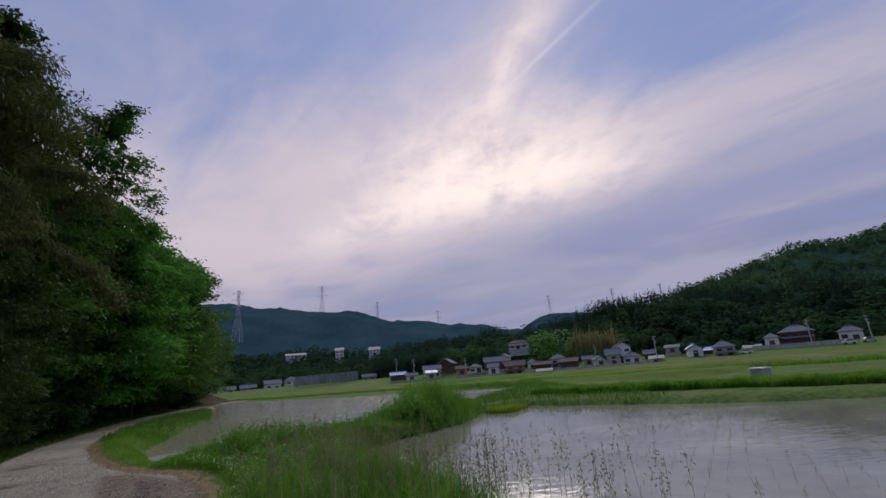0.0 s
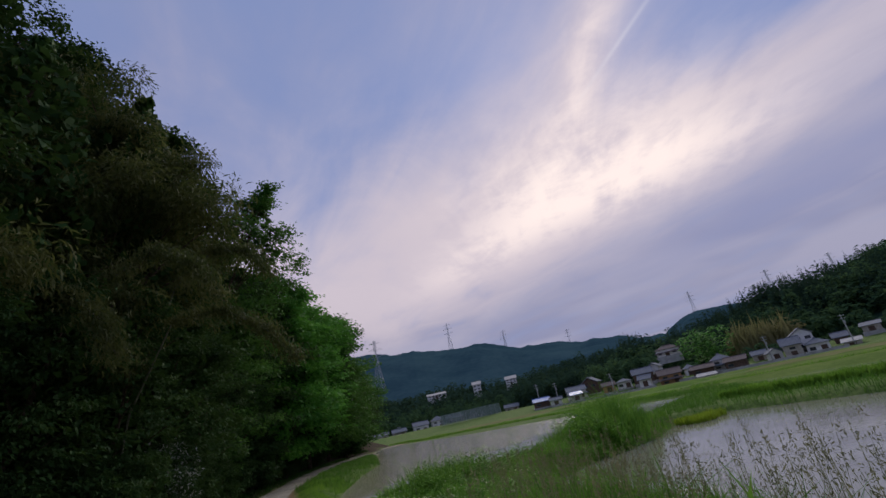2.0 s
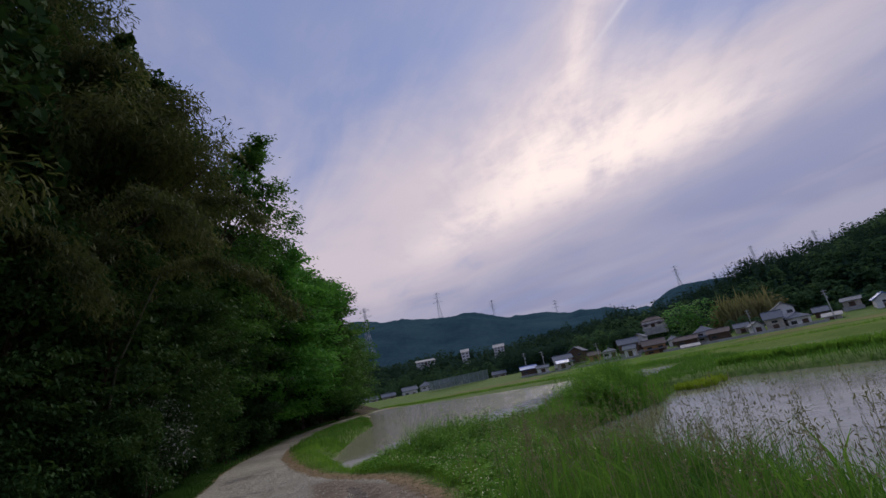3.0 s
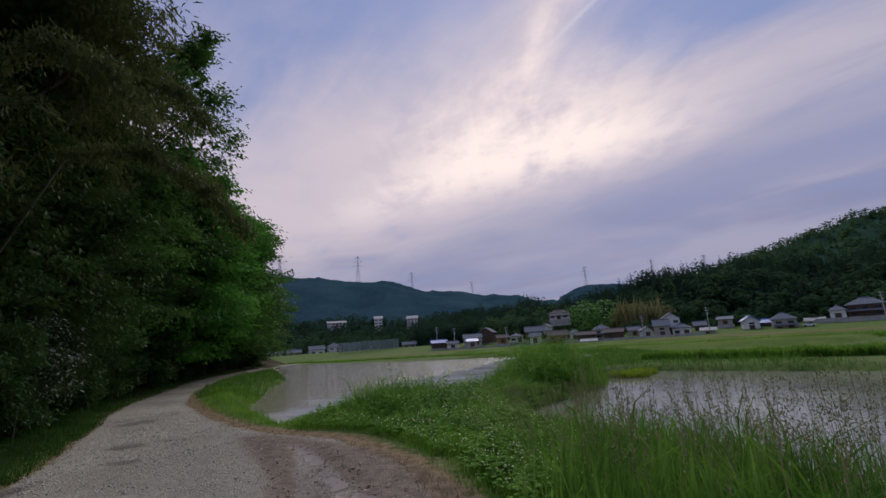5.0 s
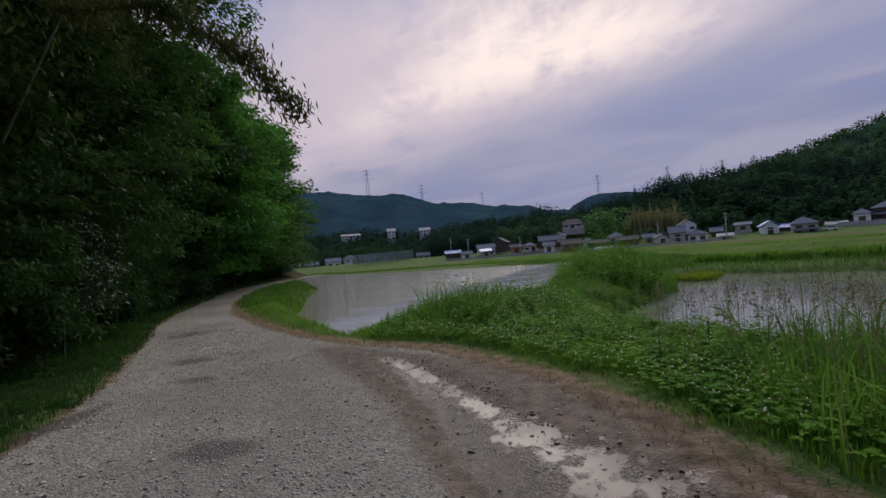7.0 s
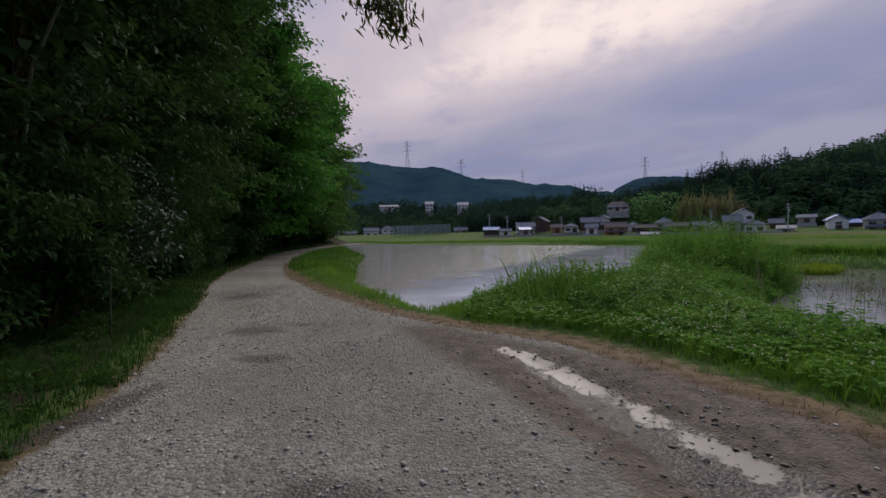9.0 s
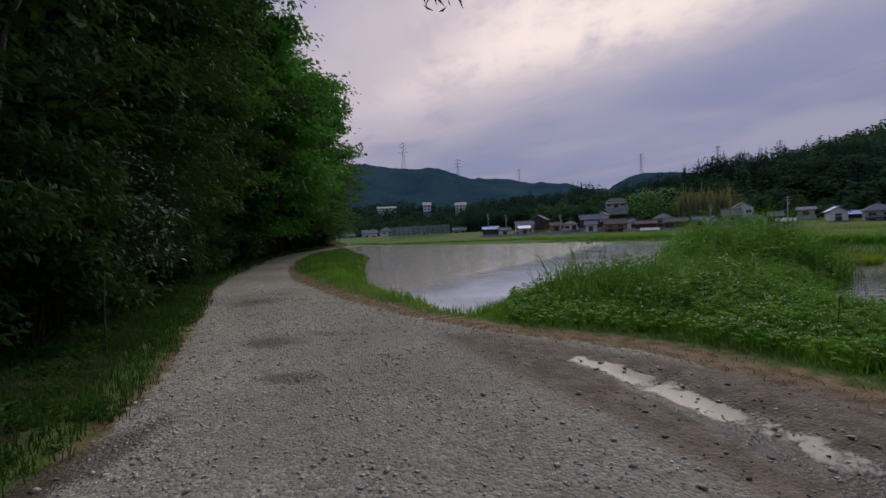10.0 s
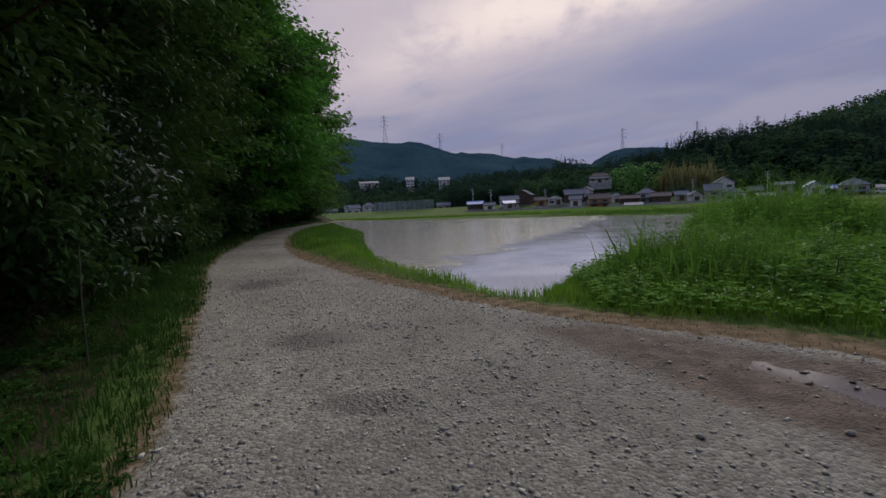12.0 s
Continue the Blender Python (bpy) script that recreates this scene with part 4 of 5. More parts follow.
blades("verge_grass", px, py, 0.135 + 0.05 * wobble(px, py, 1.1, 1), 0.009, VERGE_SHADED, "grass verge below the trees, their shade painted into its green", 0.6)
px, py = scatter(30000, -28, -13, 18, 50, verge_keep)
blades("far_verge_grass", px, py, 0.25, 0.025, VERGE_SHADED, "green verge along the bend of the track", 0.5)


def dry_keep(px, py):
    r, w, a, b = sd_all(px, py)
    wide = 0.55 + 0.55 * smooth(1.5, 0.3, signed_distance(MUD, px, py))
    return (r > -0.08) & (r < np.where(w < 0, 0.32, wide)) & (RNG.random(len(px)) < 0.6)


px, py = scatter(85000, -14, 3, 4, 20, dry_keep)
blades("dry_edge_grass", px, py, 0.07, 0.008, GRASS_DRY, "short dry straw along the edges of the track", 1.6)


def mound(cx, cy, rx, ry, near=0.2):
    def keep(px, py):
        r, w, a, b = sd_all(px, py)
        return (((px - cx) / rx) ** 2 + ((py - cy) / ry) ** 2 < 0.35 + 0.65 * RNG.random(len(px))) & (r > near) & (a > -0.05) & (b > -0.05)
    return keep


px, py = scatter(11000, -2.2, 3.0, 13.5, 22.5, mound(0.25, 18.4, 1.0, 4.2, 0.9))
blades("sloping_balk_grass", px, py, 0.62 * (1.05 - 0.7 * np.clip(((px - 0.25) / 1.0) ** 2 + ((py - 18.8) / 4.2) ** 2, 0, 1)) * (1 + 0.45 * wobble(px, py, 2.2, 3)), 0.014, REED, "ragged green grass rising towards the balk", 0.9)
px, py = scatter(26000, -1, 8, 17, 33, mound(2.1, 21.8, 1.9, 5.2))
blades("tall_balk_grass", px, py, 1.45 * (1.05 - 0.75 * np.clip(((px - 2.1) / 1.9) ** 2 + ((py - 21.8) / 5.2) ** 2, 0, 1)) * (1 + 0.5 * wobble(px, py, 2.1, 8)), 0.018, REED, "tall green reedy grass on the balk between paddies", 0.85)
px, py = scatter(5200, -5.0, -0.6, 12.6, 17.0, mound(-2.8, 14.6, 1.35, 1.5))
blades("reed_tuft", px, py, 0.72 * (1 + 0.5 * wobble(px, py, 2.4, 1)), 0.020, REED, "tuft of tall reeds at the corner of the paddy", 1.0)
px, py = scatter(21000, -0.8, 5.5, 4.0, 12.5, mound(1.9, 7.6, 2.2, 2.8, 0.35))
blades("tall_bank_grass", px, py, 0.70, 0.012, REED, "tall dark green grass at the paddy edge", 0.95)
px, py = scatter(1100, -0.8, 5.5, 5.0, 12.0, mound(1.8, 8.2, 2.0, 2.6, 0.5))
blades("broad_reed_blades", px, py, 0.85, 0.030, REED, "broad arching reed blades among the grass", 1.1)
px, py = scatter(19000, -3.0, 4.0, 9.5, 17.5, mound(-0.2, 13.0, 2.2, 4.2, 0.7))
blades("meadow_grass", px, py, 0.20 * smooth(0.5, 2.2, signed_distance(ROAD, px, py)) + 0.06, 0.009, GRASS, "loose meadow grass on the bank", 0.6)


def seed_heads(name, px, py, height, label):
    """Thin flowering stalks with feathery tops."""
    n = len(px)
    z = ground_height(px, py)
    h = height * (0.7 + 0.5 * RNG.random(n))
    b = RNG.random(n) * 2 * math.pi
    out = np.stack([np.cos(b), np.sin(b), 0 * b], -1) * (h * 0.25 * RNG.random(n))[:, None]
    root = np.stack([px, py, z], -1)
    tip = root + out + np.array([0, 0, 1]) * h[:, None]
    side = np.stack([-np.sin(b), np.cos(b), 0 * b], -1) * 0.003
    v1 = np.stack([root - side, root + side, tip + side * 0.5, tip - side * 0.5], 1).reshape(-1, 3)
    f1 = np.arange(4 * n).reshape(n, 4)
    k = 16
    s = RNG.random((n, k, 1))
    p = (tip[:, None] - (tip - root)[:, None] * s * 0.26 + RNG.normal(size=(n, k, 3)) * 0.018).reshape(-1, 3)
    along = RNG.normal(size=p.shape) * 0.6 + np.array([0, 0, 0.7])
    v2, f2 = leaf_arrays(p, along, RNG.normal(size=p.shape), np.full(len(p), 0.035), np.full(len(p), 0.010))
    return tagged(mesh_object(name, np.concatenate([v1, v2]), np.concatenate([f1, f2 + len(v1)]), SEED), label, "grass", kind="stuff")


SEED = foliage("grass_seed_heads", (0.15, 0.15, 0.075), (0.33, 0.31, 0.18), 0.7, 0.3, 2.0)
px, py = scatter(1300, 0.2, 8.0, 4.0, 11.5, mound(3.4, 7.6, 3.6, 3.6, 0.5))
seed_heads("seeding_grass", px, py, 1.05, "tall seeding grass stalks with feathery heads")
px, py = scatter(1100, -1.5, 4.5, 6.0, 16.0, mound(1.4, 10.5, 2.4, 5.0))
seed_heads("meadow_seed_heads", px, py, 0.8, "pale grass seed heads on the bank")


def clover(name, n, area, label):
    px, py = scatter(n, *area, bank_keep(0.45))
    z = ground_height(px, py) + 0.05 + 0.16 * RNG.random(len(px))
    c = np.stack([px, py, z], -1)
    c3 = np.repeat(c, 3, 0)
    b = np.tile(np.array([0, 2.09, 4.19]), len(px)) + np.repeat(RNG.random(len(px)) * 6, 3)
    along = np.stack([np.cos(b), np.sin(b), 0.15 + 0 * b], -1)
    v, f = leaf_arrays(c3 + along * 0.02, along, np.tile(np.array([0, 0, 1.0]), (len(c3), 1)) + RNG.normal(size=c3.shape) * 0.25, np.full(len(c3), 0.045), np.full(len(c3), 0.034))
    return tagged(mesh_object(name, v, f, CLOVER), label, "clover", kind="stuff")


clover("clover", 16000, (-4.5, 2.5, 7.5, 17), "low clover and weeds covering the bank")


def weeds(name, n, area, label, keep, tall=0.26, mat=CLOVER, leaf=0.045):
    """Leafy weeds of uneven height: whorls of broad leaves up a short stem, thick in some spots and thin in others."""
    px, py = scatter(n, *area, keep)
    lump = wobble(px, py, 1.3, 9) + 0.6 * wobble(px, py, 3.1, 4)
    k = lump > -0.45 + 0.5 * RNG.random(len(px))
    px, py, lump = px[k], py[k], lump[k]
    m = 16
    h = (0.10 + tall * RNG.random(len(px)) ** 1.4) * np.clip(1 + 1.0 * lump, 0.35, 2.6) * (0.35 + 0.65 * smooth(0.5, 1.9, np.abs(signed_distance(ROAD, px, py))))
    s = RNG.random((len(px), m))
    b = RNG.random((len(px), m)) * 6.3
    along = np.stack([np.cos(b), np.sin(b), 0.3 - 0.6 * (1 - s)], -1).reshape(-1, 3)
    p = np.stack([px[:, None] + 0 * s, py[:, None] + 0 * s, (ground_height(px, py)[:, None] + h[:, None] * (0.15 + 0.85 * s))], -1).reshape(-1, 3)
    size = leaf * (0.7 + 1.0 * RNG.random(len(p)))
    v, f = leaf_arrays(p + along * size[:, None] * 0.6, along, np.tile(np.array([0, 0, 1.0]), (len(p), 1)) + RNG.normal(size=p.shape) * 0.35, size, size * 0.5)
    return tagged(mesh_object(name, v, f, mat), label, "weeds", kind="stuff")


weeds("bank_weeds", 9500, (-4.5, 2.2, 8.0, 18), "low broad-leaved green weeds covering the bank", bank_keep(0.65), 0.19)
weeds("paddy_corner_weeds", 2600, (-4.6, 0.0, 12.4, 17.5), "taller leafy weeds at the corner of the far paddy", mound(-1.9, 15.0, 1.7, 2.2, 0.9), 0.42, REED, 0.06)
weeds("balk_weeds", 7000, (-1.0, 5.0, 15.5, 27.5), "tall leafy weeds covering the balk between paddies", mound(1.6, 21.3, 1.6, 5.0, 0.9), 0.62, CLOVER, 0.085)
weeds("verge_weeds", 9000, (-13.0, -4.5, 3.0, 16), "low leafy weeds in the shaded grass verge", verge_keep, 0.10, VERGE_SHADED, 0.035)


def flowers(name, n, area, label, lift=0.24):
    px, py = scatter(n, *area, bank_keep(0.6))
    k = wobble(px, py, 0.9, 4) > -0.15
    px, py = px[k], py[k]
    c = np.stack([px, py, ground_height(px, py) + lift * (0.7 + 0.5 * RNG.random(len(px)))], -1)
    r = 0.008 + 0.009 * RNG.random(len(px))
    octa = np.array([(1, 0, 0), (0, 1, 0), (-1, 0, 0), (0, -1, 0), (0, 0, 0.9), (0, 0, -0.7)], float)
    tri = np.array([(0, 1, 4), (1, 2, 4), (2, 3, 4), (3, 0, 4), (1, 0, 5), (2, 1, 5), (3, 2, 5), (0, 3, 5)])
    v = (c[:, None] + octa[None] * r[:, None, None]).reshape(-1, 3)
    f = (np.arange(len(px))[:, None, None] * 6 + tri[None]).reshape(-1, 3)
    return tagged(mesh_object(name, v, f, PETAL), label, "flowers", kind="stuff")


PETAL = surface("white_petals", (0.74, 0.72, 0.42), (0.88, 0.86, 0.58), 30, 0.7, 0.0, 200)
flowers("white_flowers", 4200, (-3.6, 2.0, 8.0, 15.5), "small white clover blossoms among the grass", 0.19)


def paddy_rows(name, poly, area, row, step, label, angle, height=0.16):
    """Rice seedlings in planted rows standing in the water."""
    x0, x1, y0, y1 = area
    ca, sa = math.cos(angle), math.sin(angle)
    R = max(x1 - x0, y1 - y0)
    gu, gv = np.meshgrid(np.arange(-R, R, row), np.arange(-R, R, step))
    gu, gv = gu.ravel(), gv.ravel()
    px = (x0 + x1) / 2 + gu * ca - gv * sa + RNG.normal(size=gu.shape) * 0.02
    py = (y0 + y1) / 2 + gu * sa + gv * ca + RNG.normal(size=gu.shape) * 0.02
    k = (px > x0) & (px < x1) & (py > y0) & (py < y1)
    px, py = px[k], py[k]
    k = (signed_distance(poly, px, py) < -0.35) & (RNG.random(len(px)) < 0.75)
    px, py = np.repeat(px[k], 2), np.repeat(py[k], 2)
    return blades(name, px + RNG.normal(size=px.shape) * 0.012, py, height, 0.0035, RICE, label, 0.5, np.full(len(px), WATER_Z))


paddy_rows("rice_seedlings", PADDY_B, (0, 22, 5, 26), 0.30, 0.17, "rows of young rice seedlings standing in water", radians(-32), 0.13)
paddy_rows("rice_seedlings_far", PADDY_A, (-22, 9, 15, 50), 0.34, 0.22, "rows of thin rice seedlings in the far paddy", radians(20), 0.09)
# yellow-green weed mats floating at the paddy edge
WEED = foliage("floating_weed", (0.22, 0.33, 0.025), (0.38, 0.48, 0.045), 0.6, 0.2, 1.5)
px, py = scatter(9000, 4.2, 7.4, 20.5, 24.5, lambda a, b: (np.minimum(((a - 5.3) / 0.75) ** 2 + ((b - 22.3) / 0.8) ** 2, ((a - 6.1) / 0.5) ** 2 + ((b - 23.0) / 0.6) ** 2) < 1))
blades("floating_weed", px, py, 0.26, 0.05, WEED, "bright yellow-green weed mats at the paddy edge", 0.8, np.full(len(px), WATER_Z))
# far dike with darker grass
def strip(ax, ay, bx, by, w):
    def keep(px, py):
        ex, ey = bx - ax, by - ay
        s = np.clip(((px - ax) * ex + (py - ay) * ey) / (ex * ex + ey * ey), 0, 1)
        return np.hypot(px - ax - s * ex, py - ay - s * ey) < w
    return keep
for (ax, ay, bx, by, w, h, n) in [(8.5, 27.5, 19.5, 18.6, 0.9, 0.45, 26000), (19.5, 18.6, 44, 9.5, 0.9, 0.45, 20000), (11, 47, 60, 24, 1.0, 0.5, 26000), (-34, 80, 12, 49, 1.0, 0.4, 30000)]:
    px, py = scatter(n * 4, min(ax, bx) - 1, max(ax, bx) + 1, min(ay, by) - 1, max(ay, by) + 1, strip(ax, ay, bx, by, w))
    blades("dike_grass", px[:n], py[:n], h, 0.035, GRASS, "grass growing along a low field dike", 0.5)


# ---------- village ----------
WALL_WHITE = surface("white_render", (0.62, 0.60, 0.58), (0.78, 0.76, 0.74), 1.0, 0.9, 0.0, 12)
WALL_BEIGE = surface("beige_render", (0.34, 0.30, 0.26), (0.46, 0.42, 0.37), 1.0, 0.9, 0.0, 12)
WALL_WOOD = surface("dark_timber_wall", (0.07, 0.045, 0.035), (0.15, 0.10, 0.075), 2.0, 0.9, 0.0, 12)
WALL_ORANGE = surface("ochre_wall", (0.34, 0.18, 0.09), (0.46, 0.26, 0.14), 1.0, 0.9, 0.0, 12)
ROOF_GREY = surface("grey_roof_tiles", (0.125, 0.135, 0.155), (0.205, 0.22, 0.245), 2.0, 0.85, 0.0, 8)
ROOF_BROWN = surface("brown_roof_tiles", (0.105, 0.085, 0.080), (0.18, 0.145, 0.135), 2.0, 0.85, 0.0, 8)
ROOF_BLUE = surface("blue_metal_roof", (0.06, 0.13, 0.36), (0.11, 0.21, 0.50), 2.0, 0.45, 0.0, 8)
CONCRETE = surface("weathered_concrete", (0.30, 0.29, 0.28), (0.46, 0.45, 0.43), 0.6, 0.9, 0.0, 9)
FRAME = surface("window_frame_metal", (0.10, 0.10, 0.11), (0.18, 0.18, 0.19), 3, 0.5, 0.0, 20)
STEEL = surface("galvanised_steel", (0.34, 0.35, 0.37), (0.48, 0.49, 0.51), 0.2, 0.5, 0.0, 2, 0.6)
NETTING = surface("green_netting", (0.19, 0.25, 0.24), (0.29, 0.35, 0.34), 1.0, 0.9, 0.0, 12)
GLASS, _g, _p = material("dark_window_glass")
_p.inputs["Base Color"].default_value = (0.03, 0.035, 0.045, 1)
_p.inputs["Roughness"].default_value = 0.08
VILLAGE_EYE = (-4.0, 7.0, 1.3)


def bearing(az, dist, z=None):
    x, y = VILLAGE_EYE[0] + math.sin(radians(az)) * dist, VILLAGE_EYE[1] + math.cos(radians(az)) * dist
    return (x, y, float(ground_height(x, y)) if z is None else z)


def window_part(root, x, z, w, h, y):
    bm = bmesh.new()
    for lo, hi in (((x - w / 2, y - 0.06, z), (x + w / 2, y + 0.02, z + 0.07)), ((x - w / 2, y - 0.06, z + h - 0.07), (x + w / 2, y + 0.02, z + h)),
                   ((x - w / 2, y - 0.06, z + 0.07), (x - w / 2 + 0.07, y + 0.02, z + h - 0.07)), ((x + w / 2 - 0.07, y - 0.06, z + 0.07), (x + w / 2, y + 0.02, z + h - 0.07)),
                   ((x - 0.03, y - 0.05, z + 0.07), (x + 0.03, y + 0.02, z + h - 0.07))):
        box(bm, lo, hi)
    frame_ob = part("window", bm, FRAME, root)
    bm = bmesh.new()
    box(bm, (x - w / 2 + 0.07, y - 0.03, z + 0.07), (x + w / 2 - 0.07, y - 0.01, z + h - 0.07))
    part("pane", bm, GLASS, frame_ob)


def roof_part(root, kind, w, d, z, rise, mat, over=0.6, name="roof"):
    bm = bmesh.new()
    x, y = w / 2 + over, d / 2 + over
    if kind == "gable":
        prism(bm, [(-x, z - 0.1), (-x, z + 0.12), (0, z + rise + 0.15), (x, z + 0.12), (x, z - 0.1), (0, z + rise - 0.1)], -y, y)
    elif kind == "side":
        prism(bm, [(-y, z - 0.1), (-y, z + 0.12), (0, z + rise + 0.15), (y, z + 0.12), (y, z - 0.1), (0, z + rise - 0.1)], -x, x, "x")
    elif kind == "shed":
        prism(bm, [(-y, z - 0.05), (-y, z + 0.12), (y, z + rise + 0.12), (y, z + rise - 0.05)], -x, x, "x")
    else:
        r = max(0.2, x - y * 0.85)
        lo = [bm.verts.new(p) for p in ((-x, -y, z), (x, -y, z), (x, y, z), (-x, y, z))]
        ev = [bm.verts.new((p.co.x, p.co.y, z + 0.16)) for p in lo]
        a, b = bm.verts.new((-r, 0, z + rise)), bm.verts.new((r, 0, z + rise))
        bm.faces.new(lo[::-1])
        for i in range(4):
            bm.faces.new((lo[i], lo[(i + 1) % 4], ev[(i + 1) % 4], ev[i]))
        bm.faces.new((ev[0], ev[1], b, a))
        bm.faces.new((ev[1], ev[2], b))
        bm.faces.new((ev[2], ev[3], a, b))
        bm.faces.new((ev[3], ev[0], a))
    part(name, bm, mat, root)
    bm = bmesh.new()
    if kind in ("side", "hip"):
        r = x if kind == "side" else max(0.2, x - y * 0.85)
        box(bm, (-r, -0.16, z + rise + 0.02), (r, 0.16, z + rise + 0.32), 0.05)
    elif kind == "gable":
        box(bm, (-0.16, -y, z + rise + 0.02), (0.16, y, z + rise + 0.32), 0.05)
    else:
        box(bm, (-x, y - 0.2, z + rise + 0.02), (x, y + 0.02, z + rise + 0.2))
    part("ridge", bm, mat, root)


def house(az0, az1, top, base, dist, kind, wall, roof, label, storeys=1, depth=6.5, turn=0.0, name="house", skirt=False):
    az = (az0 + az1) / 2
    w = dist * radians(az1 - az0) / (1 + 0.12)
    z0 = VILLAGE_EYE[2] + math.tan(radians(base)) * dist
    H = dist * (math.tan(radians(top)) - math.tan(radians(base)))
    x, y, _ = bearing(az, dist)
    root = empty(name, (x, y, z0), label, "house", "village houses", -az + turn)
    rise = min(0.38 * H, 0.30 * (depth if kind != "gable" else w) + 0.3)
    wh = H - rise
    bm = bmesh.new()
    box(bm, (-w / 2, -depth / 2, -0.02), (w / 2, depth / 2, wh))
    if kind == "gable":
        prism(bm, [(-w / 2, wh - 0.01), (w / 2, wh - 0.01), (0, wh + rise - 0.15)], -depth / 2, depth / 2)
    if kind == "side":
        prism(bm, [(-depth / 2, wh - 0.01), (depth / 2, wh - 0.01), (0, wh + rise - 0.15)], -w / 2, w / 2, "x")
    part("wall", bm, wall, root)
    bm = bmesh.new()
    box(bm, (-w / 2 - 0.4, -depth / 2 - 0.4, -3.2), (w / 2 + 0.4, depth / 2 + 0.4, -0.02))
    part("plinth", bm, CONCRETE, root)
    roof_part(root, kind, w, depth, wh, rise, roof)
    if skirt:
        bm = bmesh.new()
        prism(bm, [(-depth / 2 - 1.3, wh * 0.46), (-depth / 2 - 1.3, wh * 0.46 + 0.12), (-depth / 2 + 0.02, wh * 0.46 + 0.65), (-depth / 2 + 0.02, wh * 0.46 + 0.4)], -w / 2 - 0.5, w / 2 + 0.5, "x")
        part("lower_roof", bm, roof, root)
    n = max(1, int(w / 2.6))
    for s in range(storeys):
        zf = wh * s / storeys
        for k in range(n):
            wx = (k + 0.5) * w / n - w / 2
            if s == 0 and k == n // 2:
                bm = bmesh.new()
                box(bm, (wx - 0.85, -depth / 2 - 0.05, 0.0), (wx + 0.85, -depth / 2 + 0.02, min(2.0, wh * 0.8)), 0.02)
                part("door", bm, WALL_WOOD, root)
            else:
                window_part(root, wx, zf + 0.28 * wh / storeys, min(1.7, w / n * 0.62), 0.42 * wh / storeys, -depth / 2)
    return root


W2 = "two-storey white house with grey tiled roof"
house(21.7, 23.4, 0.82, -1.10, 188, "side", WALL_BEIGE, ROOF_GREY, "two-storey beige house with dark windows", 2, 7, 4, skirt=False)
house(22.6, 24.5, 1.49, -0.60, 196, "gable", WALL_WHITE, ROOF_GREY, "tall white gabled house behind the beige one", 2, 7, 8)
house(23.5, 25.6, 0.26, -1.08, 190, "hip", WALL_WHITE, ROOF_GREY, "low white annex with broad grey hipped roof", 1, 6.5, 4)
house(9.6, 12.2, 2.98, 1.80, 232, "hip", WALL_WHITE, ROOF_BROWN, "white hillside house with brown roof", 1, 6.5, -6, skirt=True)
house(6.5, 8.9, 1.13, -0.48, 196, "side", WALL_WOOD, ROOF_GREY, "timber farmhouse with long grey tiled roof", 1, 7, 6)
house(8.5, 9.9, 1.39, -0.41, 200, "gable", WALL_WHITE, ROOF_GREY, "steep grey gabled storehouse with white wall", 1, 6, -12)
house(9.3, 11.9, 0.45, -1.18, 182, "side", WALL_ORANGE, ROOF_BROWN, "two-storey farmhouse with layered brown roofs", 2, 7, 5, skirt=True)
house(12.8, 15.2, 0.07, -0.94, 188, "side", WALL_WOOD, ROOF_BROWN, "low dark timber barn with brown roof", 1, 6, 3)
house(14.9, 16.9, 0.82, -0.84, 194, "hip", WALL_WHITE, ROOF_GREY, W2, 2, 6.5, 5, skirt=True)
house(16.3, 18.5, 0.21, -0.97, 186, "side", WALL_WOOD, ROOF_BROWN, "dark timber house with brown tiled roof", 1, 6.5, -4)
house(13.5, 15.4, -0.83, -1.57, 168, "shed", WALL_WHITE, CONCRETE, "small white farm shed with flat roof", 1, 4, 2, name="shed")
house(28.1, 29.6, 0.66, -0.20, 205, "shed", WALL_BEIGE, ROOF_GREY, "low grey workshop with shallow roof", 1, 6, 0, name="workshop")
house(26.5, 28.0, -0.40, -1.25, 186, "shed", WALL_BEIGE, CONCRETE, "small beige shed by the village road", 1, 4, 0, name="shed")
house(30.3, 31.9, 0.50, -1.00, 196, "gable", WALL_WHITE, ROOF_BLUE, "white house with blue gabled roof", 2, 6.5, 10)
house(31.8, 33.6, 0.05, -0.90, 202, "side", WALL_WOOD, ROOF_BLUE, "long low barn with bright blue metal roof", 1, 6, 4, name="barn")
house(32.9, 35.1, 0.62, -1.20, 192, "hip", WALL_BEIGE, ROOF_GREY, "two-storey beige house with hipped grey roof", 2, 7, 6, skirt=True)
house(35.6, 37.2, -0.12, -0.91, 206, "shed", WALL_WHITE, CONCRETE, "long low white outbuilding", 1, 5, 0, name="outbuilding")
house(37.6, 38.9, 0.90, -0.40, 205, "hip", WALL_WHITE, ROOF_GREY, "small white house with grey hipped roof", 1, 6, 0)
house(38.9, 41.8, 1.44, -0.30, 208, "hip", WALL_WOOD, ROOF_GREY, "large two-storey house with grey roof above a stone wall", 2, 8, -4, skirt=True)
house(-5.7, -3.6, 0.30, -0.74, 190, "side", WALL_WOOD, ROOF_BLUE, "low timber shed covered with a bright blue roof", 1, 5, 6, name="shed")
house(-3.6, -2.1, 0.02, -0.80, 186, "side", WALL_WHITE, ROOF_GREY, "small white shed beside the blue-roofed one", 1, 4, 4, name="shed")
house(-1.5, 0.9, 0.75, -0.60, 198, "side", WALL_WHITE, ROOF_GREY, "white farmhouse with long grey tiled roof", 1, 7, 6, skirt=True)
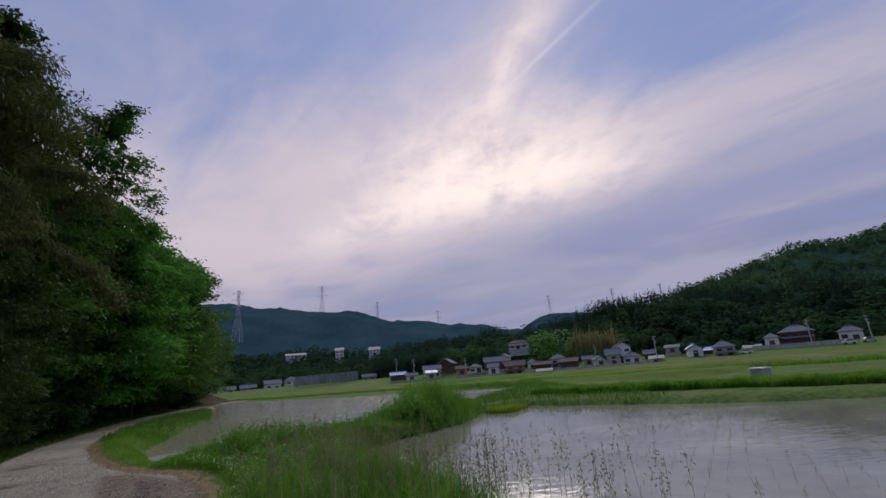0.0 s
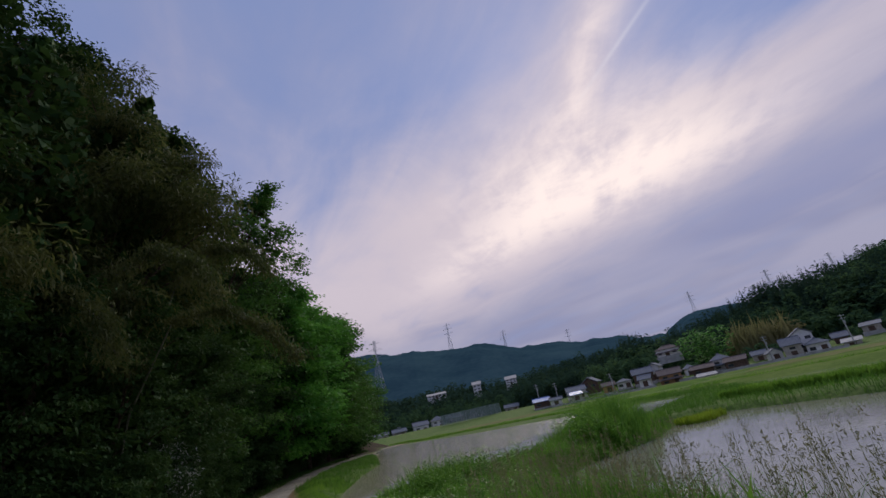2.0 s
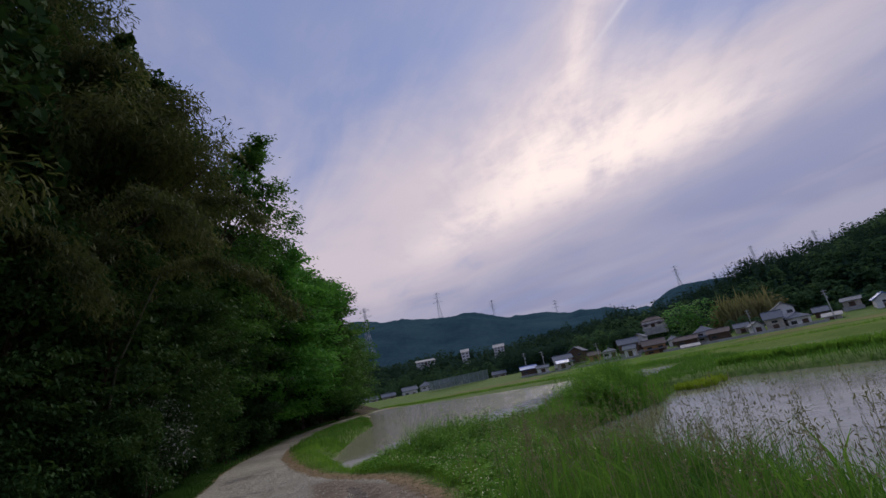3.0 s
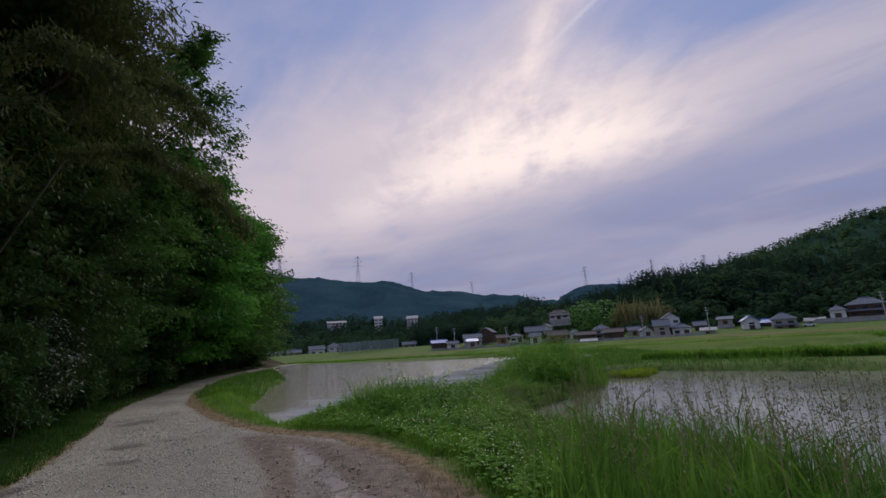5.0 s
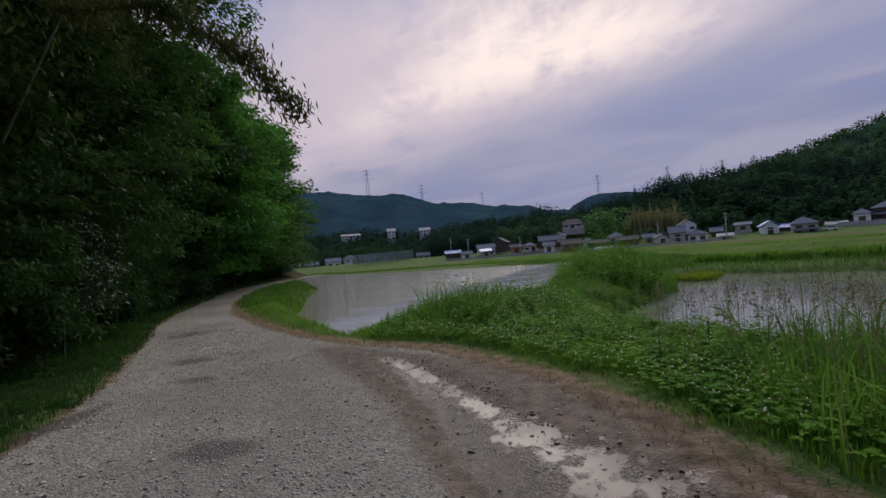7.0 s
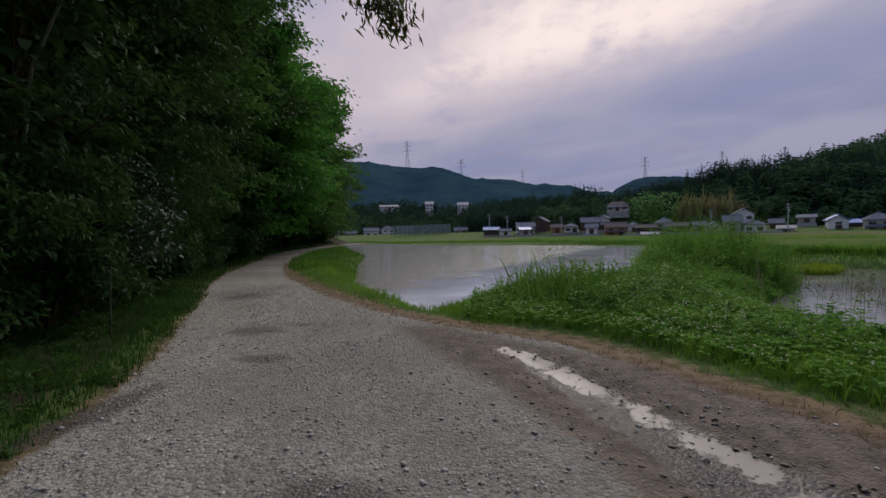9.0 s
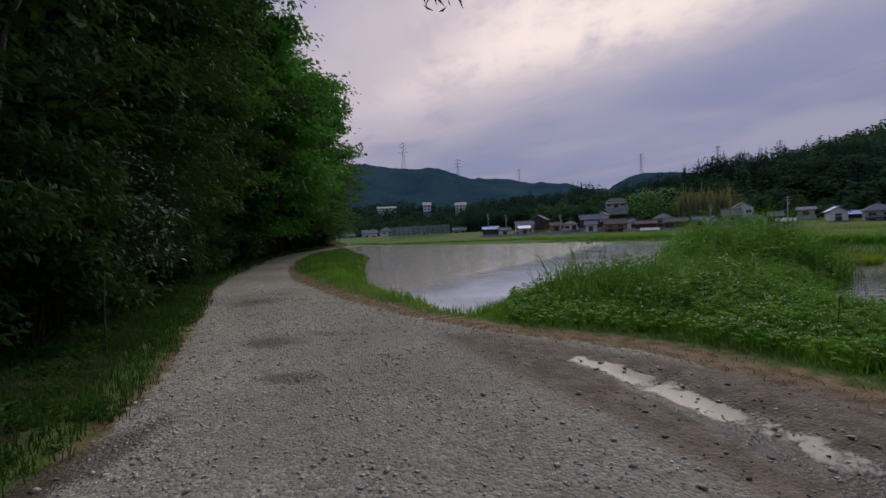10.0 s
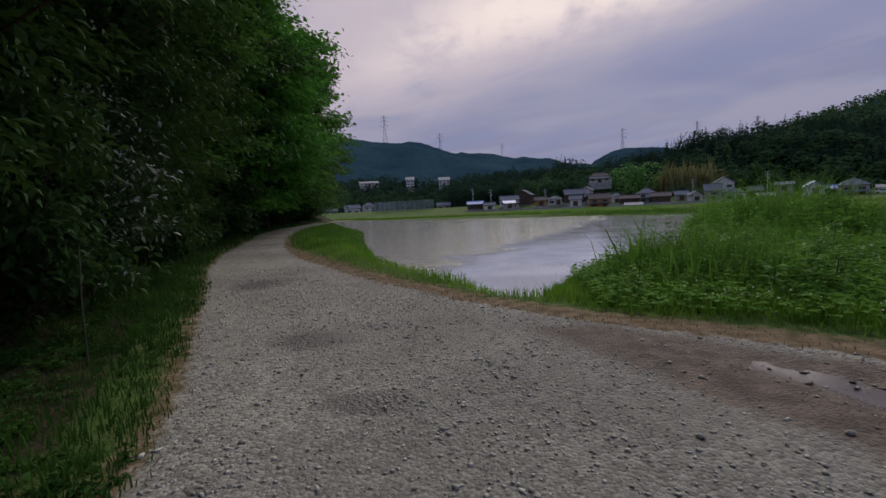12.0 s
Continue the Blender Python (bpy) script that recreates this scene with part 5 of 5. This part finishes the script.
house(0.6, 2.7, 1.41, -0.46, 206, "gable", WALL_WOOD, ROOF_GREY, "tall timber house with steep grey gable", 2, 7, -14)
house(2.9, 4.4, 0.42, -0.70, 190, "side", WALL_ORANGE, ROOF_BROWN, "ochre-walled house with brown roof", 1, 6, 4)
house(4.5, 6.3, 0.50, -0.62, 197, "hip", WALL_WHITE, ROOF_GREY, "white house with grey hipped roof", 1, 6.5, 2)
house(-21.4, -19.4, 0.60, -0.60, 246, "side", WALL_WHITE, ROOF_GREY, "distant grey-roofed house across the valley", 1, 7, 8)
house(-19.1, -17.4, 0.85, -0.56, 252, "hip", WALL_WHITE, ROOF_GREY, "distant white house with hipped roof", 2, 7, 8)
house(-16.9, -14.8, 0.62, -0.55, 250, "side", WALL_BEIGE, ROOF_GREY, "distant beige house with grey roof", 1, 7, -6)
house(-14.4, -12.3, 0.72, -0.55, 254, "hip", WALL_WHITE, ROOF_GREY, "distant white house with hipped roof", 2, 7, 4)
house(-26.4, -24.4, 0.25, -0.68, 240, "side", WALL_WHITE, ROOF_GREY, "distant low white outbuilding", 1, 6, 4, name="outbuilding")
house(-24.0, -22.2, 0.30, -0.68, 244, "side", WALL_BEIGE, ROOF_GREY, "distant beige house with grey roof", 1, 6, 4)
house(-19.3, -16.7, 3.55, 2.75, 340, "shed", WALL_WHITE, CONCRETE, "long white flat-roofed building among the trees on the hill", 2, 9, 4, name="institution_building")
house(-13.3, -12.2, 3.89, 2.35, 345, "shed", WALL_WHITE, CONCRETE, "narrow white tower block among the trees", 3, 8, 0, name="tower_block")
house(-9.1, -7.6, 3.67, 2.45, 345, "shed", WALL_WHITE, CONCRETE, "white flat-roofed block among the trees", 3, 8, 0, name="apartment_block")

for a0, a1, tp, bs, ds, kd, wl, rf, tn in ((18.8, 20.2, 0.25, -0.85, 198, "side", WALL_BEIGE, ROOF_GREY, 6), (20.2, 21.5, 0.15, -1.0, 190, "gable", WALL_WHITE, ROOF_GREY, 14),
                                          (7.2, 8.6, 0.35, -0.9, 184, "side", WALL_WHITE, ROOF_GREY, -4), (12.0, 13.2, 0.45, -0.8, 200, "hip", WALL_WHITE, ROOF_GREY, 6),
                                          (25.8, 27.0, 0.30, -0.9, 200, "side", WALL_WOOD, ROOF_GREY, 4), (-1.0, 0.4, 0.2, -0.8, 186, "shed", WALL_BEIGE, ROOF_BLUE, 4),
                                          (-23.8, -22.6, 0.65, -0.5, 262, "hip", WALL_WHITE, ROOF_GREY, 0), (-28.4, -26.9, 0.5, -0.6, 256, "side", WALL_WHITE, ROOF_GREY, 5),
                                          (-9.6, -7.8, 0.35, -0.6, 232, "side", WALL_BEIGE, ROOF_GREY, 5), (43.4, 45.2, 0.9, -0.5, 214, "hip", WALL_WHITE, ROOF_GREY, -4)):
    house(a0, a1, tp, bs, ds, kd, wl, rf, "small village house with a tiled roof among garden trees", 1, 5.5, tn)


def long_wall(az0, az1, dist0, dist1, h, label, name="retaining_wall"):
    """A low concrete wall along the village road, built in bays with a coping."""
    a, b = Vector(bearing(az0, dist0)), Vector(bearing(az1, dist1))
    root = empty(name, tuple(a), label, "wall")
    n = max(2, int((b - a).length / 6))
    for i in range(n):
        p, q = (b - a) * (i / n), (b - a) * ((i + 1) / n)
        bm = bmesh.new()
        d = (q - p)
        m = Matrix.Translation((p + q) / 2) @ Matrix.Rotation(math.atan2(d.y, d.x), 4, "Z")
        box(bm, (-d.length / 2 + 0.02, -0.15, -0.8), (d.length / 2 - 0.02, 0.15, h), 0.03)
        box(bm, (-d.length / 2 + 0.02, -0.2, h), (d.length / 2 - 0.02, 0.2, h + 0.12), 0.03)
        bm.transform(m)
        part("wall_bay", bm, CONCRETE, root)
    return root


long_wall(11.5, 27.0, 172, 176, 0.7, "low pale concrete wall along the village road")
long_wall(-2.0, 9.0, 184, 176, 0.5, "low concrete wall before the farmhouses")
long_wall(36.5, 44.0, 198, 196, 1.4, "tall stone-faced retaining wall below the large house")


def lattice_tower(x, y, z_top, height, label):
    """Power pylon: four tapering legs, cross bracing, three pairs of arms."""
    root = empty("power_pylon", (x, y, z_top - height), label, "pylon", "power pylons on the ridge")
    b, t = height * 0.085, height * 0.016

    def corner(k, s):
        r = b + (t - b) * min(1, s / 0.72) if s < 0.72 else t
        sx, sy = ((-1, -1), (1, -1), (1, 1), (-1, 1))[k]
        return Vector((sx * r, sy * r, height * s))
    th = 0.24
    for k in range(4):
        bm = bmesh.new()
        tube(bm, [corner(k, 0), corner(k, 0.36), corner(k, 0.72), corner(k, 1.0)], [th, th, th * 0.8, th * 0.7], 4)
        part("leg", bm, STEEL, root)
    levels = [0, 0.2, 0.36, 0.5, 0.61, 0.72, 0.82, 0.92, 1.0]
    for lo, hi in zip(levels, levels[1:]):
        bm = bmesh.new()
        for k in range(4):
            j = (k + 1) % 4
            tube(bm, [corner(k, lo), corner(j, hi)], [th * 0.5, th * 0.5], 4)
            tube(bm, [corner(j, lo), corner(k, hi)], [th * 0.5, th * 0.5], 4)
            tube(bm, [corner(k, hi), corner(j, hi)], [th * 0.5, th * 0.5], 4)
        part("bracing", bm, STEEL, root)
    for s, w in ((0.72, 0.15), (0.84, 0.13), (0.95, 0.11)):
        for sgn in (-1, 1):
            bm = bmesh.new()
            tip = Vector((sgn * w * height, 0, height * s + 0.3))
            for yy in (-t, t):
                tube(bm, [Vector((sgn * t, yy, height * s)), tip], [th * 0.6, th * 0.4], 4)
                tube(bm, [Vector((sgn * t, yy, height * (s + 0.04))), tip], [th * 0.6, th * 0.4], 4)
            part("arm", bm, STEEL, root)
    return root


PYL = "grey steel lattice power pylon on the forested ridge"
lattice_tower(-334, 1200, 254, 100, PYL)
lattice_tower(-182, 1200, 196, 80, PYL)
lattice_tower(-17, 1200, 157, 66, PYL)
lattice_tower(313, 1300, 188, 90, PYL)
lattice_tower(426, 1100, 163, 80, PYL)
lattice_tower(490, 980, 147, 70, PYL)
lattice_tower(-300, 640, 140, 92, "pale steel lattice pylon standing before the mountain")


def utility_pole(az, dist, height, arms=2):
    root = empty("utility_pole", bearing(az, dist), "slim grey concrete utility pole with crossarms", "pole", "utility poles")
    bm = bmesh.new()
    tube(bm, [(0, 0, -0.2), (0, 0, height * 0.5), (0, 0, height)], [0.20, 0.17, 0.13], 8)
    part("shaft", bm, CONCRETE, root)
    for k in range(arms):
        bm = bmesh.new()
        box(bm, (-0.9, -0.24, height - 0.5 - k * 0.9), (0.9, -0.12, height - 0.36 - k * 0.9))
        part("crossarm", bm, STEEL, root)
    bm = bmesh.new()
    tube(bm, [(0.34, 0, height - 2.9), (0.34, 0, height - 2.0)], [0.2, 0.2], 8)
    part("transformer", bm, STEEL, root)
    return root


for az, dist, h in ((27.4, 184, 9.6), (41.6, 190, 9.5), (20.6, 186, 8.5), (4.2, 186, 8.0), (-2.6, 196, 8.5), (-4.9, 200, 9.0), (46.0, 190, 9.0)):
    utility_pole(az, dist, h)


def net_fence(az0, az1, dist, h):
    a, b = Vector(bearing(az0, dist)), Vector(bearing(az1, dist + 6))
    root = empty("net_fence", tuple(a), "long green netting fence on thin posts across the field", "fence")
    n = 12
    d = (b - a) / n
    for i in range(n + 1):
        bm = bmesh.new()
        p = d * i
        tube(bm, [p + Vector((0, 0, -0.3)), p + Vector((0, 0, h))], [0.09, 0.07], 6)
        part("post", bm, STEEL, root)
    for i in range(n):
        bm = bmesh.new()
        p = d * i
        for k in range(1, 16):
            z = h * k / 15
            tube(bm, [p + Vector((0, 0, z)), p + d + Vector((0, 0, z))], [0.05, 0.05], 3)
        for k in range(1, 22):
            q = p + d * (k / 22)
            tube(bm, [q + Vector((0, 0, 0.1)), q + Vector((0, 0, h))], [0.04, 0.04], 3)
        part("netting", bm, NETTING, root)


net_fence(-17.6, -10.0, 205, 4.4)


def parked_car(az, dist, paint, label, turn):
    root = empty("car", bearing(az, dist), label, "car", "parked cars", -az + turn)
    bm = bmesh.new()
    prism(bm, [(-1.75, 0.3), (-1.75, 0.85), (-1.5, 0.95), (-1.0, 1.0), (-0.6, 1.5), (1.0, 1.5), (1.5, 0.98), (1.75, 0.9), (1.75, 0.3)], -0.75, 0.75)
    part("body", bm, paint, root)
    for sy in (-0.76, 0.76):
        bm = bmesh.new()
        prism(bm, [(-0.85, 1.02), (-0.5, 1.42), (0.95, 1.42), (1.3, 1.02)], sy - 0.012, sy + 0.012)
        part("side_window", bm, GLASS, root)
        for sx in (-1.1, 1.1):
            bm = bmesh.new()
            bmesh.ops.create_cone(bm, cap_ends=True, segments=14, radius1=0.3, radius2=0.3, depth=0.2, matrix=Matrix.Translation((sx, sy * 0.95, 0.3)) @ Matrix.Rotation(math.pi / 2, 4, "X"))
            part("wheel", bm, RUBBER, root)
    return root


RUBBER = surface("tyre_rubber", (0.012, 0.012, 0.012), (0.03, 0.03, 0.03), 4, 0.85, 0.0, 30)
PAINT_W = surface("white_car_paint", (0.62, 0.62, 0.62), (0.70, 0.70, 0.70), 2, 0.3, 0.0, 9)
PAINT_S = surface("silver_car_paint", (0.32, 0.33, 0.35), (0.40, 0.41, 0.43), 2, 0.3, 0.0, 9, 0.5)
parked_car(44.2, 196, PAINT_W, "small white car parked by the village road", 20)
parked_car(45.6, 197, PAINT_S, "small silver car parked by the village road", 20)
parked_car(36.0, 190, PAINT_W, "white car parked before the outbuilding", 0)


# ---------- fields between the paddies and the village ----------
FIELD_A = surface("young_rice_field", (0.085, 0.135, 0.036), (0.155, 0.205, 0.060), 0.15, 0.95, 0.0, 3.0)
FIELD_B = surface("fallow_field", (0.125, 0.135, 0.058), (0.20, 0.195, 0.092), 0.12, 0.95, 0.0, 3.0)
FIELD_C = surface("dark_crop_field", (0.07, 0.13, 0.03), (0.13, 0.20, 0.05), 0.12, 0.95, 0.0, 3.0)


def field(corners, mat, label, h=0.25):
    """A crop standing knee-high in a field: a low slab that follows the ground."""
    c = [Vector((x, y, 0)) for x, y in corners]
    n, m = 22, 8
    top = []
    for j in range(m + 1):
        for i in range(n + 1):
            a = c[0].lerp(c[1], i / n)
            b = c[3].lerp(c[2], i / n)
            p = a.lerp(b, j / m)
            edge = i in (0, n) or j in (0, m)
            top.append((p.x, p.y, float(ground_height(p.x, p.y)) + (-0.1 if edge else h + 0.05 * math.sin(p.x * 1.7) * math.cos(p.y * 2.1))))
    ob = mesh_object("crop_field", np.array(top), grid_faces(n + 1, m + 1), mat)
    return tagged(ob, label, "field", kind="structure")


def polar(*pairs):
    return [bearing(az, d)[:2] for az, d in pairs]


field(polar((16, 42), (44, 34), (48, 60), (20, 66)), FIELD_A, "bright green field of young rice")
field(polar((20, 70), (48, 64), (50, 110), (22, 112)), FIELD_B, "yellowish fallow field")
field(polar((14, 118), (52, 114), (50, 158), (16, 160)), FIELD_A, "bright green field below the village road")
field(polar((-2, 74), (17, 60), (18, 100), (0, 108)), FIELD_C, "dark green crop field")
field(polar((-16, 112), (-1, 104), (1, 160), (-14, 168)), FIELD_B, "pale green fallow field")
field(polar((-30, 100), (-17, 92), (-16, 150), (-28, 160)), FIELD_A, "bright green rice field across the valley")
field(polar((1, 112), (13, 108), (14, 160), (2, 164)), FIELD_A, "green rice field before the farmhouses")


def water_box(x, y):
    z = float(ground_height(x, y))
    root = empty("water_gate", (x, y, z), "pale concrete water gate box standing in the field", "water gate", "", 20)
    bm = bmesh.new()
    box(bm, (-0.35, -0.3, -0.2), (0.35, 0.3, 0.55), 0.03)
    part("housing", bm, CONCRETE, root)
    bm = bmesh.new()
    box(bm, (-0.4, -0.35, 0.55), (0.4, 0.35, 0.63), 0.02)
    part("cover", bm, WALL_WHITE, root)


water_box(18.6, 24.0)


# ---------- the track: loose stones, puddles, mud clods ----------
STONE = surface("crushed_stone", (0.32, 0.305, 0.265), (0.64, 0.615, 0.53), 3.0, 0.9, 0.2, 120, 0.0, (0.3, 0.7), 0.7)
CLOD = surface("wet_mud_clods", (0.035, 0.027, 0.022), (0.09, 0.07, 0.055), 8.0, 0.55, 0.3, 90, 0.0, (0.3, 0.7), 0.5)


def stones(name, px, py, size, mat, label, lift=0.25, category="gravel"):
    n = len(px)
    z = ground_height(px, py)
    octa = np.array([(1, 0, 0), (0, 1, 0), (-1, 0, 0), (0, -1, 0), (0.2, 0.1, 0.5), (0, 0, -0.5)], float)
    tri = np.array([(0, 1, 4), (1, 2, 4), (2, 3, 4), (3, 0, 4), (1, 0, 5), (2, 1, 5), (3, 2, 5), (0, 3, 5)])
    shape = octa[None] * (1 + 0.35 * RNG.normal(size=(n, 6, 1))) + 0.15 * RNG.normal(size=(n, 6, 3))
    a = RNG.random(n) * 6.3
    rot = np.stack([np.stack([np.cos(a), -np.sin(a), 0 * a], -1), np.stack([np.sin(a), np.cos(a), 0 * a], -1), np.stack([0 * a, 0 * a, 0 * a + 1], -1)], 1)
    shape = np.einsum("nij,nkj->nki", rot, shape)
    r = size * np.exp(0.45 * np.clip(RNG.normal(size=n), -2.5, 1.7))
    v = (np.stack([px, py, z + r * lift], -1)[:, None] + shape * r[:, None, None]).reshape(-1, 3)
    f = (np.arange(n)[:, None, None] * 6 + tri[None]).reshape(-1, 3)
    return tagged(mesh_object(name, v, f, mat), label, category, kind="stuff")


def on_road(margin=-0.05):
    def keep(px, py):
        thick = (0.45 + 0.55 * smooth(-0.3, 0.5, wobble(px, py, 0.9, 7))) * (1 - 0.8 * smooth(0.3, -0.3, signed_distance(MUD_SIDE, px, py)))
        return (signed_distance(ROAD, px, py) < margin) & (RNG.random(len(px)) < thick)
    return keep


px, py = scatter(75000, -12, 0.5, 5.5, 15.5, on_road())
stones("gravel", px, py, 0.0066, STONE, "loose pale crushed stone on the track")
px, py = scatter(15000, -12, 0.5, 5.5, 17, on_road(0.1))
stones("coarse_gravel", px, py, 0.0105, STONE, "coarser pale stones strewn over the track")


def near_mud(px, py):
    m = signed_distance(MUD, px, py)
    return (m < 0.25) & (RNG.random(len(px)) < np.exp(-np.abs(m) * 4))


px, py = scatter(2200, -4.2, 0.2, 5.0, 11.8, near_mud)
stones("mud_clods", px, py, 0.012, CLOD, "dark wet clods of churned mud beside the puddle", 0.1, "mud")


# ---------- small things at the verge ----------
def stake(x, y, h):
    z = float(ground_height(x, y))
    root = tagged(part("stake", bmesh.new(), None), "thin weathered wooden stake in the verge", "stake")
    bm = bmesh.new()
    tube(bm, [(0, 0, -0.1), (0.015, 0, h * 0.5), (0.05, 0.01, h)], [0.010, 0.008, 0.006], 7)
    bm.to_mesh(root.data)
    bm.free()
    root.data.materials.append(BAMBOO_CULM)
    root.location = (x, y, z)


stake(-8.75, 11.0, 0.95)


def leafy_weed(x, y, h, label, leaf=0.16):
    z = float(ground_height(x, y))
    root = empty("weed", (x, y, z - 0.02), label, "plant", "weeds on the bank")
    bm = bmesh.new()
    tube(bm, [(0, 0, 0), (0.02, 0.01, h * 0.5), (0.03, 0, h)], [0.008, 0.006, 0.003], 5)
    part("stem", bm, BAMBOO_CULM, root)
    n = 26
    s = RNG.random(n)
    b = RNG.random(n) * 6.3
    along = np.stack([np.cos(b), np.sin(b), 0.25 + 0 * b], -1)
    v, f = leaf_arrays(np.stack([0 * s, 0 * s, h * (0.15 + 0.85 * s)], -1) + along * leaf * 0.45, along, np.tile(np.array([0, 0, 1.0]), (n, 1)), leaf * (0.6 + 0.5 * RNG.random(n)), np.full(n, leaf * 0.32))
    ob = mesh_object("foliage", v, f, REED)
    ob.parent = root


for wx, wy, wh in ((0.2, 10.1, 0.55), (0.9, 11.2, 0.6), (-0.4, 9.9, 0.45), (-1.9, 13.4, 0.5), (-2.8, 12.9, 0.4), (-1.2, 12.0, 0.45), (0.4, 13.0, 0.6), (-0.9, 15.2, 0.55), (0.1, 16.5, 0.6), (-3.9, 13.6, 0.35)):
    leafy_weed(wx, wy, wh, "tall leafy green weed among the bank grass")
